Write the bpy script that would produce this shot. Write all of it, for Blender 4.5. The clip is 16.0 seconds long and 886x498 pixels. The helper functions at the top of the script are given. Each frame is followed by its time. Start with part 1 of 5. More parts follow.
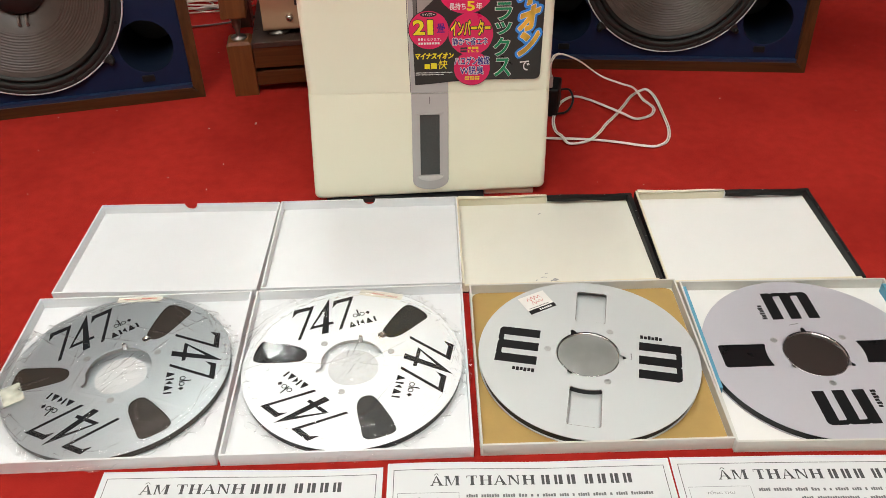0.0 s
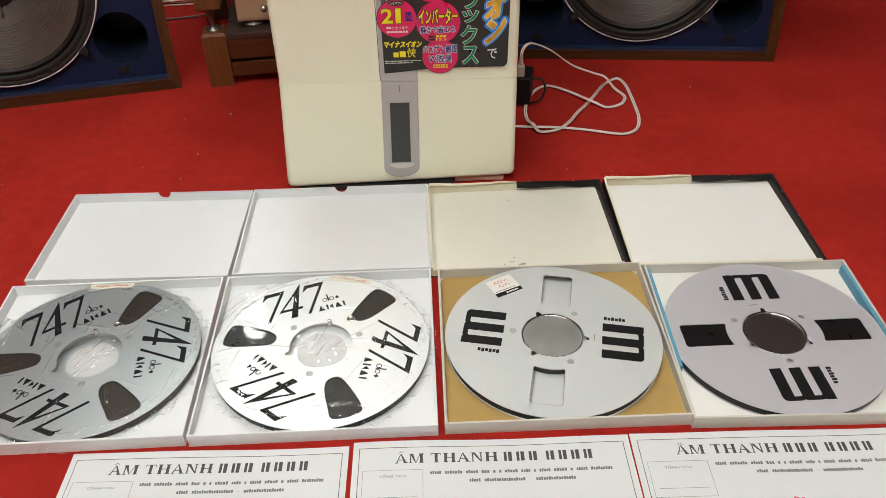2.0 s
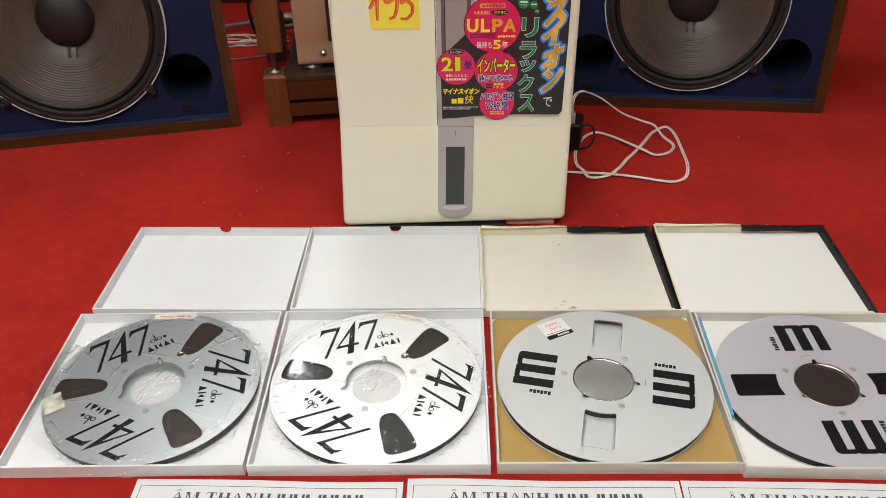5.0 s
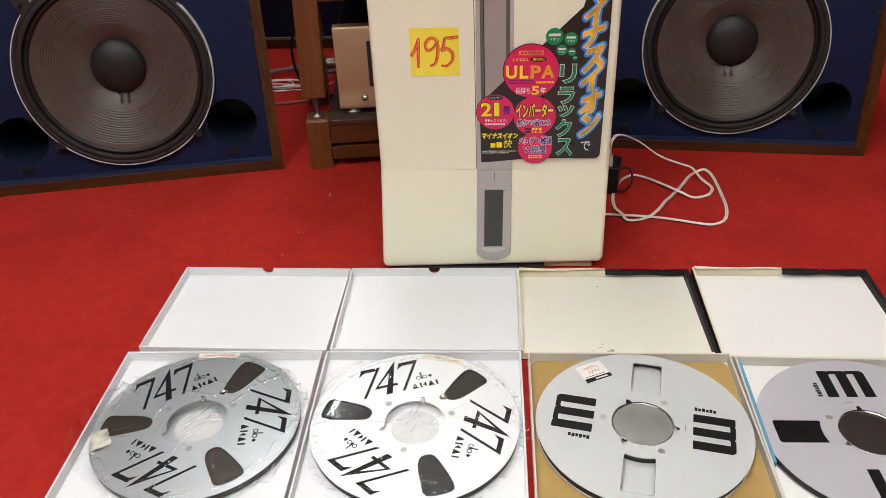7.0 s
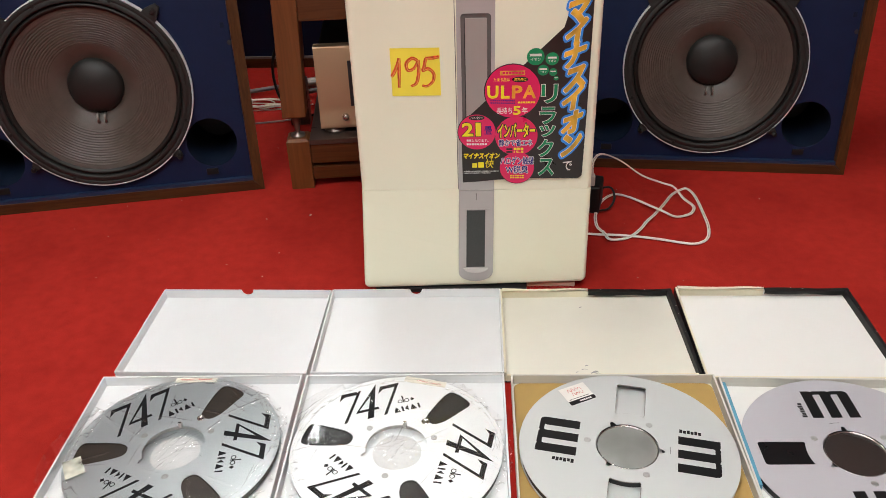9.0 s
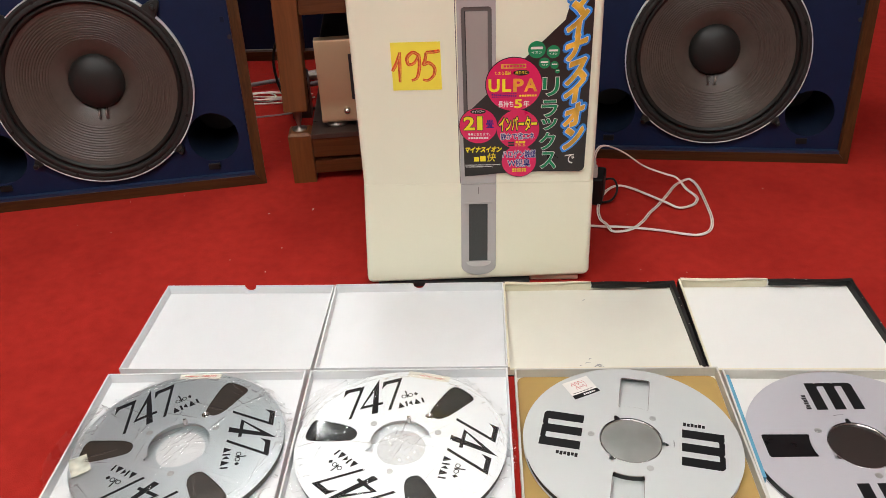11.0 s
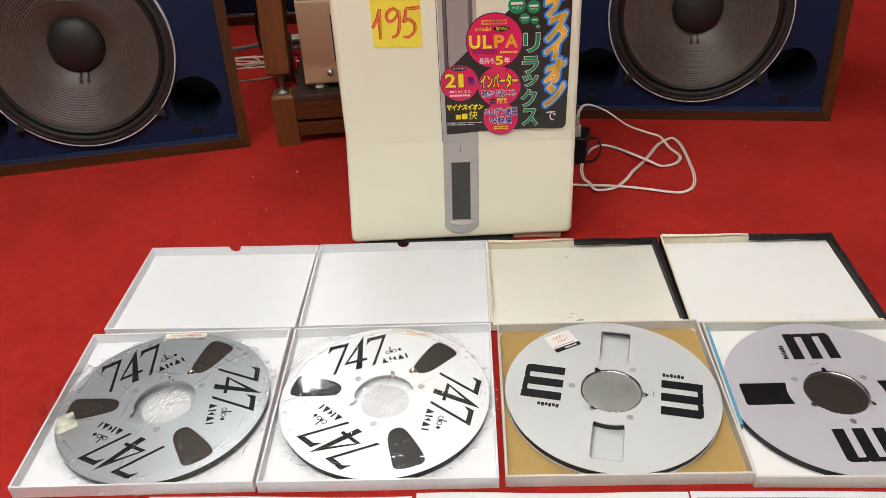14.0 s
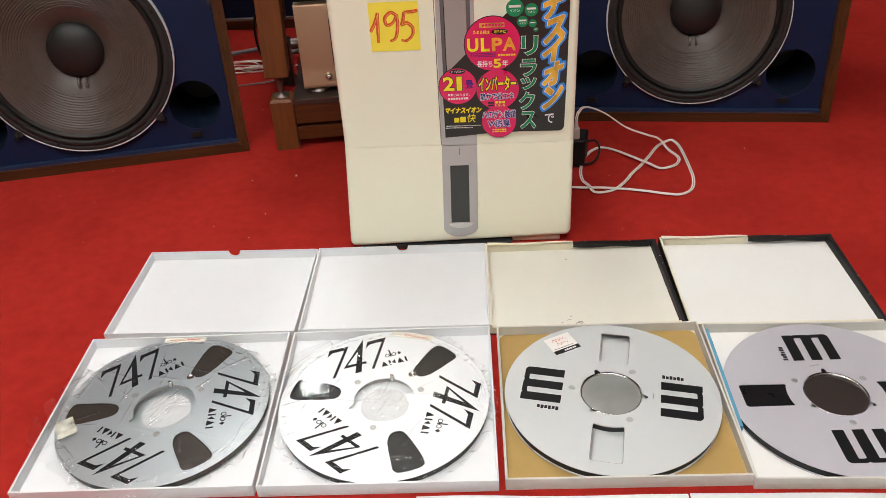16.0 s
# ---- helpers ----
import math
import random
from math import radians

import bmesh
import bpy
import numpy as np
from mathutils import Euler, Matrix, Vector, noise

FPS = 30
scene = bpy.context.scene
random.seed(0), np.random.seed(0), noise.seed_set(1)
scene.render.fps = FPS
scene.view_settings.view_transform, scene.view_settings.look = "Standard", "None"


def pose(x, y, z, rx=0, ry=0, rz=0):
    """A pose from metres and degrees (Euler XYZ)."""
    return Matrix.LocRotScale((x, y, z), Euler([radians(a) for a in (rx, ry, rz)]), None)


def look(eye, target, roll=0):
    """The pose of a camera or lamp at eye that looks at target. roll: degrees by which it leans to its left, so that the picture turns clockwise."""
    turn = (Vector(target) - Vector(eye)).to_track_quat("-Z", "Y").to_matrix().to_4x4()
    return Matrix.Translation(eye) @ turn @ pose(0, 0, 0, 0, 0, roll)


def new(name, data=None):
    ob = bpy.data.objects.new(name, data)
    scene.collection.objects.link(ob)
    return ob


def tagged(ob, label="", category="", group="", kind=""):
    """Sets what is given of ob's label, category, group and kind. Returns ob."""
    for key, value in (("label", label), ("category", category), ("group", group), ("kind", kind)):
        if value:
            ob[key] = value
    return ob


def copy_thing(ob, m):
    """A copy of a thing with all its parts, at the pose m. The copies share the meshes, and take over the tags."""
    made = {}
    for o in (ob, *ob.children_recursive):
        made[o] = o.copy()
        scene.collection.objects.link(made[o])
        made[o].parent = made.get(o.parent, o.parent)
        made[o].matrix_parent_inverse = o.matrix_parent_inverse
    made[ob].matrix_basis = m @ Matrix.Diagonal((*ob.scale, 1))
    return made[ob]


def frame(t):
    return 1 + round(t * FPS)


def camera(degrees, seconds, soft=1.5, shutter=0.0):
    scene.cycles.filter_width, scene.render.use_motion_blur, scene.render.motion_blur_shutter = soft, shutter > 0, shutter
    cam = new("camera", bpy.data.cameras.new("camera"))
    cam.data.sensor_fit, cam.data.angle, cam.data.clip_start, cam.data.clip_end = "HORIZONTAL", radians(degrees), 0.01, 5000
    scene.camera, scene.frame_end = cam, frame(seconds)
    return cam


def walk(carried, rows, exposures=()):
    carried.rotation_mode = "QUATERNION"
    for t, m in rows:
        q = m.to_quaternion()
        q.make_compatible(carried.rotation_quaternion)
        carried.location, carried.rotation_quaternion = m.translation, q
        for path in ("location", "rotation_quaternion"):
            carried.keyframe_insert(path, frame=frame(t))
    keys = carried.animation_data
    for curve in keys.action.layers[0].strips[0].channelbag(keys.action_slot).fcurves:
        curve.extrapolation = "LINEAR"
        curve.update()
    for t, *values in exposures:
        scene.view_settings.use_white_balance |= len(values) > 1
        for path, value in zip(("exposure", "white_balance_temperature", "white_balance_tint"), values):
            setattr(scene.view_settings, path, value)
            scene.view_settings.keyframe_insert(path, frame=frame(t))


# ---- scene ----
cam = camera(57.4, 16.0, soft=0.8)
PATH = [
    (0, (0.094, 0.112, 0.715), (0.044, 1.695, -0.507), -1.4),
    (0.5, (0.105, 0.111, 0.719), (0.063, 1.687, -0.511), -1.7),
    (1, (0.112, 0.103, 0.714), (0.08, 1.669, -0.53), -1.3),
    (1.5, (0.119, 0.097, 0.713), (0.096, 1.663, -0.531), -1.2),
    (2, (0.124, 0.09, 0.713), (0.097, 1.667, -0.517), -1.3),
    (2.5, (0.119, 0.082, 0.71), (0.075, 1.671, -0.505), -1.4),
    (3, (0.114, 0.076, 0.713), (0.043, 1.671, -0.492), -1.6),
    (3.5, (0.109, 0.075, 0.712), (0.029, 1.678, -0.481), -1.5),
    (4, (0.1, 0.076, 0.719), (0.018, 1.684, -0.468), -1.2),
    (6.5, (0.094, 0.06, 0.743), (-0.085, 1.73, -0.341), -2.4),
    (7, (0.093, 0.061, 0.745), (-0.105, 1.738, -0.326), -2.6),
    (7.5, (0.093, 0.062, 0.747), (-0.104, 1.745, -0.315), -2.3),
    (8, (0.092, 0.062, 0.745), (-0.089, 1.757, -0.302), -1.8),
    (8.5, (0.093, 0.069, 0.742), (-0.069, 1.774, -0.291), -1.9),
    (11, (0.096, 0.079, 0.749), (-0.071, 1.767, -0.309), -2.8),
    (11.5, (0.091, 0.072, 0.749), (-0.088, 1.766, -0.3), -2.9),
    (12, (0.091, 0.067, 0.743), (-0.096, 1.75, -0.322), -3.3),
    (12.5, (0.095, 0.067, 0.733), (-0.09, 1.732, -0.359), -3.3),
    (13, (0.098, 0.066, 0.732), (-0.072, 1.719, -0.382), -3.2),
    (13.5, (0.102, 0.065, 0.731), (-0.053, 1.713, -0.392), -3.2),
    (14, (0.109, 0.064, 0.735), (-0.037, 1.716, -0.384), -3.1),
    (14.5, (0.11, 0.062, 0.735), (-0.037, 1.717, -0.378), -3.2),
    (15, (0.107, 0.063, 0.733), (-0.046, 1.715, -0.385), -3.5),
    (15.5, (0.112, 0.062, 0.737), (-0.039, 1.712, -0.383), -3.5),
    (16, (0.111, 0.064, 0.735), (-0.036, 1.719, -0.377), -3.4),
]
walk(cam, [(t, look(eye, target, roll)) for t, eye, target, roll in PATH],
     exposures=[(0, -0.02, 6600, 7), (0.8, -0.17, 6620, 6), (1.5, -0.19, 6620, 6), (4.2, -0.18, 6600, 7), (6.3, -0.03, 6500, 10), (16, -0.03, 6500, 10)])

# ---- light ----
world = bpy.data.worlds.new("world")
scene.world = world
world.use_nodes = True
world.node_tree.nodes["Background"].inputs[0].default_value = (0.9, 0.95, 1.0, 1)
world.node_tree.nodes["Background"].inputs[1].default_value = 0.3

LAMP = 13.9   # radiance of the ceiling panels


# ---- materials ----
def mat(name, color, rough=0.6, metal=0.0, var=0.06, scale=30.0, bump=0.0, bump_scale=200.0, spec=0.5, coat=0.0,
        emit=0.0, sheen=0.0, stretch=(1, 1, 1), dirt=None, dirt_scale=4.0, dirt_amount=0.35, rough_var=0.08):
    """A procedural surface: base colour with two scales of variation, uneven gloss and a fine relief."""
    m = bpy.data.materials.new(name)
    m.use_nodes = True
    nt = m.node_tree
    bsdf = nt.nodes["Principled BSDF"]
    tc = nt.nodes.new("ShaderNodeTexCoord")
    mp = nt.nodes.new("ShaderNodeMapping")
    mp.inputs["Scale"].default_value = stretch
    nt.links.new(tc.outputs["Object"], mp.inputs["Vector"])
    n1 = nt.nodes.new("ShaderNodeTexNoise")
    n1.inputs["Scale"].default_value, n1.inputs["Detail"].default_value = scale, 6
    nt.links.new(mp.outputs[0], n1.inputs["Vector"])
    ramp = nt.nodes.new("ShaderNodeValToRGB")
    ramp.color_ramp.elements[0].position, ramp.color_ramp.elements[1].position = 0.3, 0.7
    ramp.color_ramp.elements[0].color = (*[max(0.0, c * (1 - var)) for c in color], 1)
    ramp.color_ramp.elements[1].color = (*[min(1.0, c * (1 + var)) for c in color], 1)
    nt.links.new(n1.outputs["Fac"], ramp.inputs[0])
    out = ramp.outputs[0]
    if dirt:
        n2 = nt.nodes.new("ShaderNodeTexNoise")
        n2.inputs["Scale"].default_value, n2.inputs["Detail"].default_value = dirt_scale, 4
        nt.links.new(mp.outputs[0], n2.inputs["Vector"])
        r2 = nt.nodes.new("ShaderNodeMapRange")
        r2.inputs["From Min"].default_value, r2.inputs["From Max"].default_value = 0.45, 0.75
        r2.inputs["To Max"].default_value = dirt_amount
        nt.links.new(n2.outputs["Fac"], r2.inputs["Value"])
        mx = nt.nodes.new("ShaderNodeMixRGB")
        mx.inputs[2].default_value = (*dirt, 1)
        nt.links.new(r2.outputs[0], mx.inputs[0])
        nt.links.new(out, mx.inputs[1])
        out = mx.outputs[0]
    nt.links.new(out, bsdf.inputs["Base Color"])
    rr = nt.nodes.new("ShaderNodeMapRange")
    rr.inputs["To Min"].default_value, rr.inputs["To Max"].default_value = max(0.02, rough - rough_var), min(1.0, rough + rough_var)
    nt.links.new(n1.outputs["Fac"], rr.inputs["Value"])
    nt.links.new(rr.outputs[0], bsdf.inputs["Roughness"])
    bsdf.inputs["Metallic"].default_value = metal
    bsdf.inputs["Specular IOR Level"].default_value = spec
    bsdf.inputs["Coat Weight"].default_value = coat
    bsdf.inputs["Sheen Weight"].default_value = sheen
    if bump:
        n3 = nt.nodes.new("ShaderNodeTexNoise")
        n3.inputs["Scale"].default_value, n3.inputs["Detail"].default_value = bump_scale, 5
        nt.links.new(mp.outputs[0], n3.inputs["Vector"])
        b = nt.nodes.new("ShaderNodeBump")
        b.inputs["Strength"].default_value, b.inputs["Distance"].default_value = bump, 0.002
        nt.links.new(n3.outputs["Fac"], b.inputs["Height"])
        nt.links.new(b.outputs[0], bsdf.inputs["Normal"])
    if emit:
        bsdf.inputs["Emission Color"].default_value = (*color, 1)
        bsdf.inputs["Emission Strength"].default_value = emit
    return m


def wood(name, dark, light, rough=0.4, stretch=(60, 60, 3)):
    m = mat(name, light, rough, var=0.1, scale=3, bump=0.05, bump_scale=6, stretch=stretch)
    nt = m.node_tree
    bsdf = nt.nodes["Principled BSDF"]
    mp = [n for n in nt.nodes if n.type == "MAPPING"][0]
    w = nt.nodes.new("ShaderNodeTexNoise")
    w.inputs["Scale"].default_value, w.inputs["Detail"].default_value, w.inputs["Distortion"].default_value = 2.2, 8, 1.2
    nt.links.new(mp.outputs[0], w.inputs["Vector"])
    r = nt.nodes.new("ShaderNodeValToRGB")
    r.color_ramp.elements[0].position, r.color_ramp.elements[1].position = 0.3, 0.68
    r.color_ramp.elements[0].color, r.color_ramp.elements[1].color = (*dark, 1), (*light, 1)
    nt.links.new(w.outputs["Fac"], r.inputs[0])
    nt.links.new(r.outputs[0], bsdf.inputs["Base Color"])
    bsdf.inputs["Specular IOR Level"].default_value = 0.28
    return m


CARPET = mat("carpet", (0.375, 0.0235, 0.0175), 0.95, var=0.10, scale=48, bump=0.35, bump_scale=600, spec=0.03,
             dirt=(0.255, 0.0145, 0.0115), dirt_scale=4.2, dirt_amount=0.8)
WALL = mat("wall_paint", (0.36, 0.35, 0.32), 0.85, var=0.03, scale=5, bump=0.1, bump_scale=120)
CEIL = mat("ceiling_paint", (0.8, 0.79, 0.76), 0.9, var=0.02, scale=3)
GLOW = mat("lamp_diffuser", (0.957, 0.99, 0.957), 0.5, emit=LAMP)
GLOWTUBE = mat("tube_diffuser", (0.957, 0.99, 0.957), 0.5, emit=3.15 * LAMP)
LAMPFRAME = mat("lamp_frame", (0.75, 0.75, 0.74), 0.4)
WHITECARD = mat("white_board", (0.757, 0.764, 0.774), 0.55, var=0.015, scale=14, bump=0.04, bump_scale=300, dirt=(0.65, 0.655, 0.67), dirt_scale=9, dirt_amount=0.25)
CREAMCARD = mat("cream_board", (0.77, 0.71, 0.54), 0.65, var=0.03, scale=18, bump=0.05, bump_scale=300, dirt=(0.62, 0.56, 0.42), dirt_scale=11, dirt_amount=0.3)
GREYCARD = mat("grey_green_board", (0.63, 0.61, 0.555), 0.6, var=0.03, scale=25, bump=0.05, bump_scale=300, dirt=(0.45, 0.43, 0.36), dirt_scale=12, dirt_amount=0.3)
LININGPALE = mat("pale_lining_paper", (0.79, 0.775, 0.745), 0.7, var=0.02, scale=9, bump=0.04, bump_scale=250, dirt=(0.72, 0.70, 0.64), dirt_scale=7, dirt_amount=0.22)
LINING = mat("cream_lining_paper", (0.78, 0.76, 0.665), 0.7, var=0.02, scale=9, bump=0.04, bump_scale=250, dirt=(0.60, 0.57, 0.46), dirt_scale=7, dirt_amount=0.22)
BLACKCARD = mat("black_board", (0.010, 0.010, 0.010), 0.55, spec=0.22, var=0.2, scale=60, bump=0.05, dirt=(0.10, 0.10, 0.09), dirt_scale=14, dirt_amount=0.16)
KRAFT = mat("kraft_board", (0.43, 0.28, 0.088), 0.75, var=0.05, scale=40, bump=0.06, bump_scale=400, dirt=(0.37, 0.22, 0.08), dirt_scale=6, dirt_amount=0.5)
BLUECARD = mat("blue_board", (0.10, 0.32, 0.46), 0.55, var=0.05)
ALU = mat("lacquered_aluminium", (0.59, 0.63, 0.645), 0.36, metal=0.75, var=0.03, scale=7, bump=0.012, bump_scale=700, rough_var=0.05)
# Aluminium of the second reel; its bright reflection is put into the colour.
ALUSHINE = mat("aluminium_painted_sheen", (0.82, 0.84, 0.85), 0.42, metal=0.25, var=0.01, scale=7, bump=0.01, bump_scale=700)
SATIN = mat("satin_silver", (0.59, 0.605, 0.60), 0.55, metal=0.2, var=0.02, scale=5, bump=0.01, bump_scale=900)
SATINLILAC = mat("satin_lilac_silver", (0.56, 0.545, 0.585), 0.52, metal=0.3, var=0.02, scale=5, bump=0.01, bump_scale=900)
STEEL = mat("steel", (0.62, 0.61, 0.58), 0.25, metal=1.0, var=0.05)
PRINT = mat("black_print", (0.007, 0.007, 0.008), 0.55, spec=0.2, var=0.15, scale=200)
TAPEBROWN = mat("brown_tape", (0.035, 0.026, 0.019), 0.35, var=0.15, scale=60)
TAPEBLACK = mat("black_tape", (0.008, 0.008, 0.009), 0.3, spec=0.3, var=0.15, scale=60)
HUBGREY = mat("grey_hub_plastic", (0.22, 0.222, 0.21), 0.36, var=0.09, scale=28, spec=0.6, dirt=(0.30, 0.30, 0.285), dirt_scale=22, dirt_amount=0.5, rough_var=0.12)
HUBBROWN = mat("brown_hub_plastic", (0.036, 0.029, 0.027), 0.20, var=0.04, scale=9, spec=0.5)
HUBWHITE = mat("clear_hub_film", (0.63, 0.63, 0.63), 0.35, var=0.05, scale=90, bump=0.3, bump_scale=60)
HUBWALL = mat("pale_hub_plastic", (0.55, 0.55, 0.53), 0.35, var=0.03)
DARKGAP = mat("dark_plastic", (0.012, 0.012, 0.013), 0.5)
PAPER = mat("paper", (0.665, 0.67, 0.675), 0.75, var=0.012, scale=12, bump=0.02, bump_scale=90)
INK = mat("grey_ink", (0.065, 0.065, 0.068), 0.7, var=0.2, scale=300)
INKLIGHT = mat("pale_grey_ink", (0.16, 0.16, 0.165), 0.7, var=0.2, scale=300)
PINKINK = mat("pink_marker", (0.75, 0.08, 0.14), 0.6)
REDINK = mat("red_marker", (0.55, 0.03, 0.02), 0.55, var=0.2, scale=120)
ORANGEINK = mat("red_orange_marker", (0.78, 0.085, 0.015), 0.6, var=0.45, scale=150, stretch=(2, 1, 0.3))
STREAKINK = mat("pale_orange_marker", (0.88, 0.34, 0.07), 0.6, var=0.3, scale=200)
NOTE = mat("yellow_paper", (0.93, 0.77, 0.07), 0.7, var=0.03, scale=30)
LABEL = mat("label_paper", (0.78, 0.74, 0.64), 0.6, var=0.03)
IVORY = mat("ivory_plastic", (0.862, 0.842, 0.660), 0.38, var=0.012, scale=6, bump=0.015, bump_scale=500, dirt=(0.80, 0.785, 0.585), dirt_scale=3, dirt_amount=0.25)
# Body and pale base are a darker ivory than the front panels.
IVORYDARK = mat("darker_ivory_plastic", (0.66, 0.63, 0.50), 0.42, var=0.02, scale=6)
SILVERP = mat("silver_grey_plastic", (0.48, 0.465, 0.45), 0.38, metal=0.25, var=0.03, scale=12)
PLATE = mat("rosy_silver_plate", (0.36, 0.328, 0.305), 0.36, metal=0.12, var=0.03, scale=6)
LIPGREY = mat("pale_grey_plastic", (0.62, 0.60, 0.57), 0.4, var=0.03, scale=12)
WINGREY = mat("dark_grey_mesh_window", (0.05, 0.055, 0.053), 0.45, var=0.2, scale=600)
S_BLACK = mat("sticker_black", (0.020, 0.018, 0.016), 0.3, var=0.1)
S_PINK = mat("sticker_pink", (0.74, 0.012, 0.115), 0.3, var=0.03)
S_YELLOW = mat("sticker_yellow", (0.88, 0.75, 0.02), 0.35)
S_GOLD = mat("sticker_gold", (0.72, 0.40, 0.045), 0.35, var=0.45, scale=45, stretch=(1, 0.6, 1))
S_ORANGE = mat("sticker_orange", (0.85, 0.38, 0.03), 0.35, var=0.2, scale=60)
SLOTGREY = mat("dark_slot_plastic", (0.13, 0.12, 0.115), 0.45, var=0.05, scale=20)
SPIKE = mat("dull_steel", (0.24, 0.21, 0.185), 0.42, metal=0.9, var=0.08)
PORT = mat("dark_port_tube", (0.0045, 0.0105, 0.026), 0.7, spec=0.2, var=0.1)
S_WHITE = mat("sticker_white", (0.82, 0.80, 0.76), 0.35)
S_GREEN = mat("sticker_green", (0.0, 0.26, 0.10), 0.35)
S_BLUE = mat("sticker_blue", (0.03, 0.26, 0.78), 0.35)
S_NAVY = mat("sticker_navy", (0.012, 0.008, 0.20), 0.4)
WALNUT = wood("walnut", (0.046, 0.017, 0.005), (0.092, 0.035, 0.010), 0.42)
WALNUTH = wood("walnut_along", (0.040, 0.014, 0.0045), (0.080, 0.030, 0.009), 0.42, stretch=(3, 60, 60))
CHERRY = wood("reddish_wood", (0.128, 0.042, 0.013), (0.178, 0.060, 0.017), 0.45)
# Grain runs along the board; a darker tone than the posts.
CHERRYH = wood("darker_reddish_wood_along", (0.074, 0.022, 0.007), (0.112, 0.036, 0.0105), 0.45, stretch=(3, 60, 60))
BLUE = mat("blue_baffle_paint", (0.0053, 0.0128, 0.0455), 0.6, spec=0.22, var=0.1, scale=40, bump=0.12, bump_scale=260, dirt=(0.008, 0.013, 0.043), dirt_scale=3)
# Baffle blue made lighter: light from above is put into the ledge's colour.
BLUELIT = mat("blue_paint_lit", (0.007, 0.022, 0.065), 0.5, var=0.1, scale=40)
CONE = mat("brown_grey_paper_cone", (0.080, 0.0615, 0.0515), 0.38, var=0.10, scale=60, bump=0.15, bump_scale=500, spec=0.45, dirt=(0.056, 0.045, 0.040), dirt_scale=9, dirt_amount=0.5)
SURROUND = mat("surround_cloth", (0.010, 0.009, 0.008), 0.5, spec=0.35, var=0.1, scale=200)
GASKET = mat("black_gasket", (0.015, 0.0148, 0.014), 0.6, spec=0.4, var=0.1, scale=80)
DOME = mat("black_dust_cap", (0.014, 0.0132, 0.0125), 0.5, spec=0.4, var=0.1, scale=200, bump=0.08, bump_scale=600)
CHROMERIM = mat("bright_rim", (0.60, 0.62, 0.64), 0.5, metal=0.0)
CHAMPAGNE = mat("champagne_aluminium", (0.49, 0.330, 0.205), 0.45, metal=0.75, var=0.03, scale=5, bump=0.015, bump_scale=800)
GRANITE = mat("dark_shelf_board", (0.050, 0.030, 0.024), 0.3, var=0.25, scale=40, stretch=(0.4, 2, 2))
RUBBER = mat("black_rubber", (0.006, 0.006, 0.006), 0.55, spec=0.3)
CORD = mat("white_cord", (0.80, 0.73, 0.64), 0.45, var=0.04)
CORDGREY = mat("grey_cable", (0.16, 0.13, 0.13), 0.4, var=0.1)
PLUGGREY = mat("pale_grey_plug_plastic", (0.50, 0.47, 0.42), 0.45, var=0.04)
# Cord web, set darker than the cores beside it.
WEB = mat("dark_cord_web", (0.22, 0.15, 0.13), 0.6)
SCREWMETAL = mat("screw_metal", (0.50, 0.50, 0.49), 0.42, metal=0.9, var=0.05)
LINT = mat("lint", (0.47, 0.30, 0.22), 0.8)


def film_mat():
    """Thin crinkled clear film: clear with a gloss that grows at a slant."""
    m = bpy.data.materials.new("clear_film")
    m.use_nodes = True
    nt = m.node_tree
    nt.nodes.remove(nt.nodes["Principled BSDF"])
    out = nt.nodes["Material Output"]
    tr, gl, mx, lw = (nt.nodes.new("ShaderNode" + k) for k in ("BsdfTransparent", "BsdfGlossy", "MixShader", "LayerWeight"))
    tr.inputs[0].default_value = (0.968, 0.968, 0.968, 1)
    gl.inputs["Roughness"].default_value = 0.05
    tc, n, b = (nt.nodes.new("ShaderNode" + k) for k in ("TexCoord", "TexNoise", "Bump"))
    n.inputs["Scale"].default_value, n.inputs["Detail"].default_value, n.inputs["Distortion"].default_value = 38, 2, 1.5
    nt.links.new(tc.outputs["Object"], n.inputs["Vector"])
    b.inputs["Strength"].default_value, b.inputs["Distance"].default_value = 0.10, 0.0010
    nt.links.new(n.outputs["Fac"], b.inputs["Height"])
    nt.links.new(b.outputs[0], gl.inputs["Normal"])
    nt.links.new(b.outputs[0], lw.inputs["Normal"])
    lw.inputs["Blend"].default_value = 0.14
    mr = nt.nodes.new("ShaderNodeMapRange")
    mr.inputs["To Min"].default_value, mr.inputs["To Max"].default_value = 0.046, 0.42
    nt.links.new(lw.outputs["Fresnel"], mr.inputs["Value"])
    nt.links.new(mr.outputs[0], mx.inputs[0])
    nt.links.new(tr.outputs[0], mx.inputs[1])
    nt.links.new(gl.outputs[0], mx.inputs[2])
    nt.links.new(mx.outputs[0], out.inputs["Surface"])
    return m


FILM = film_mat()


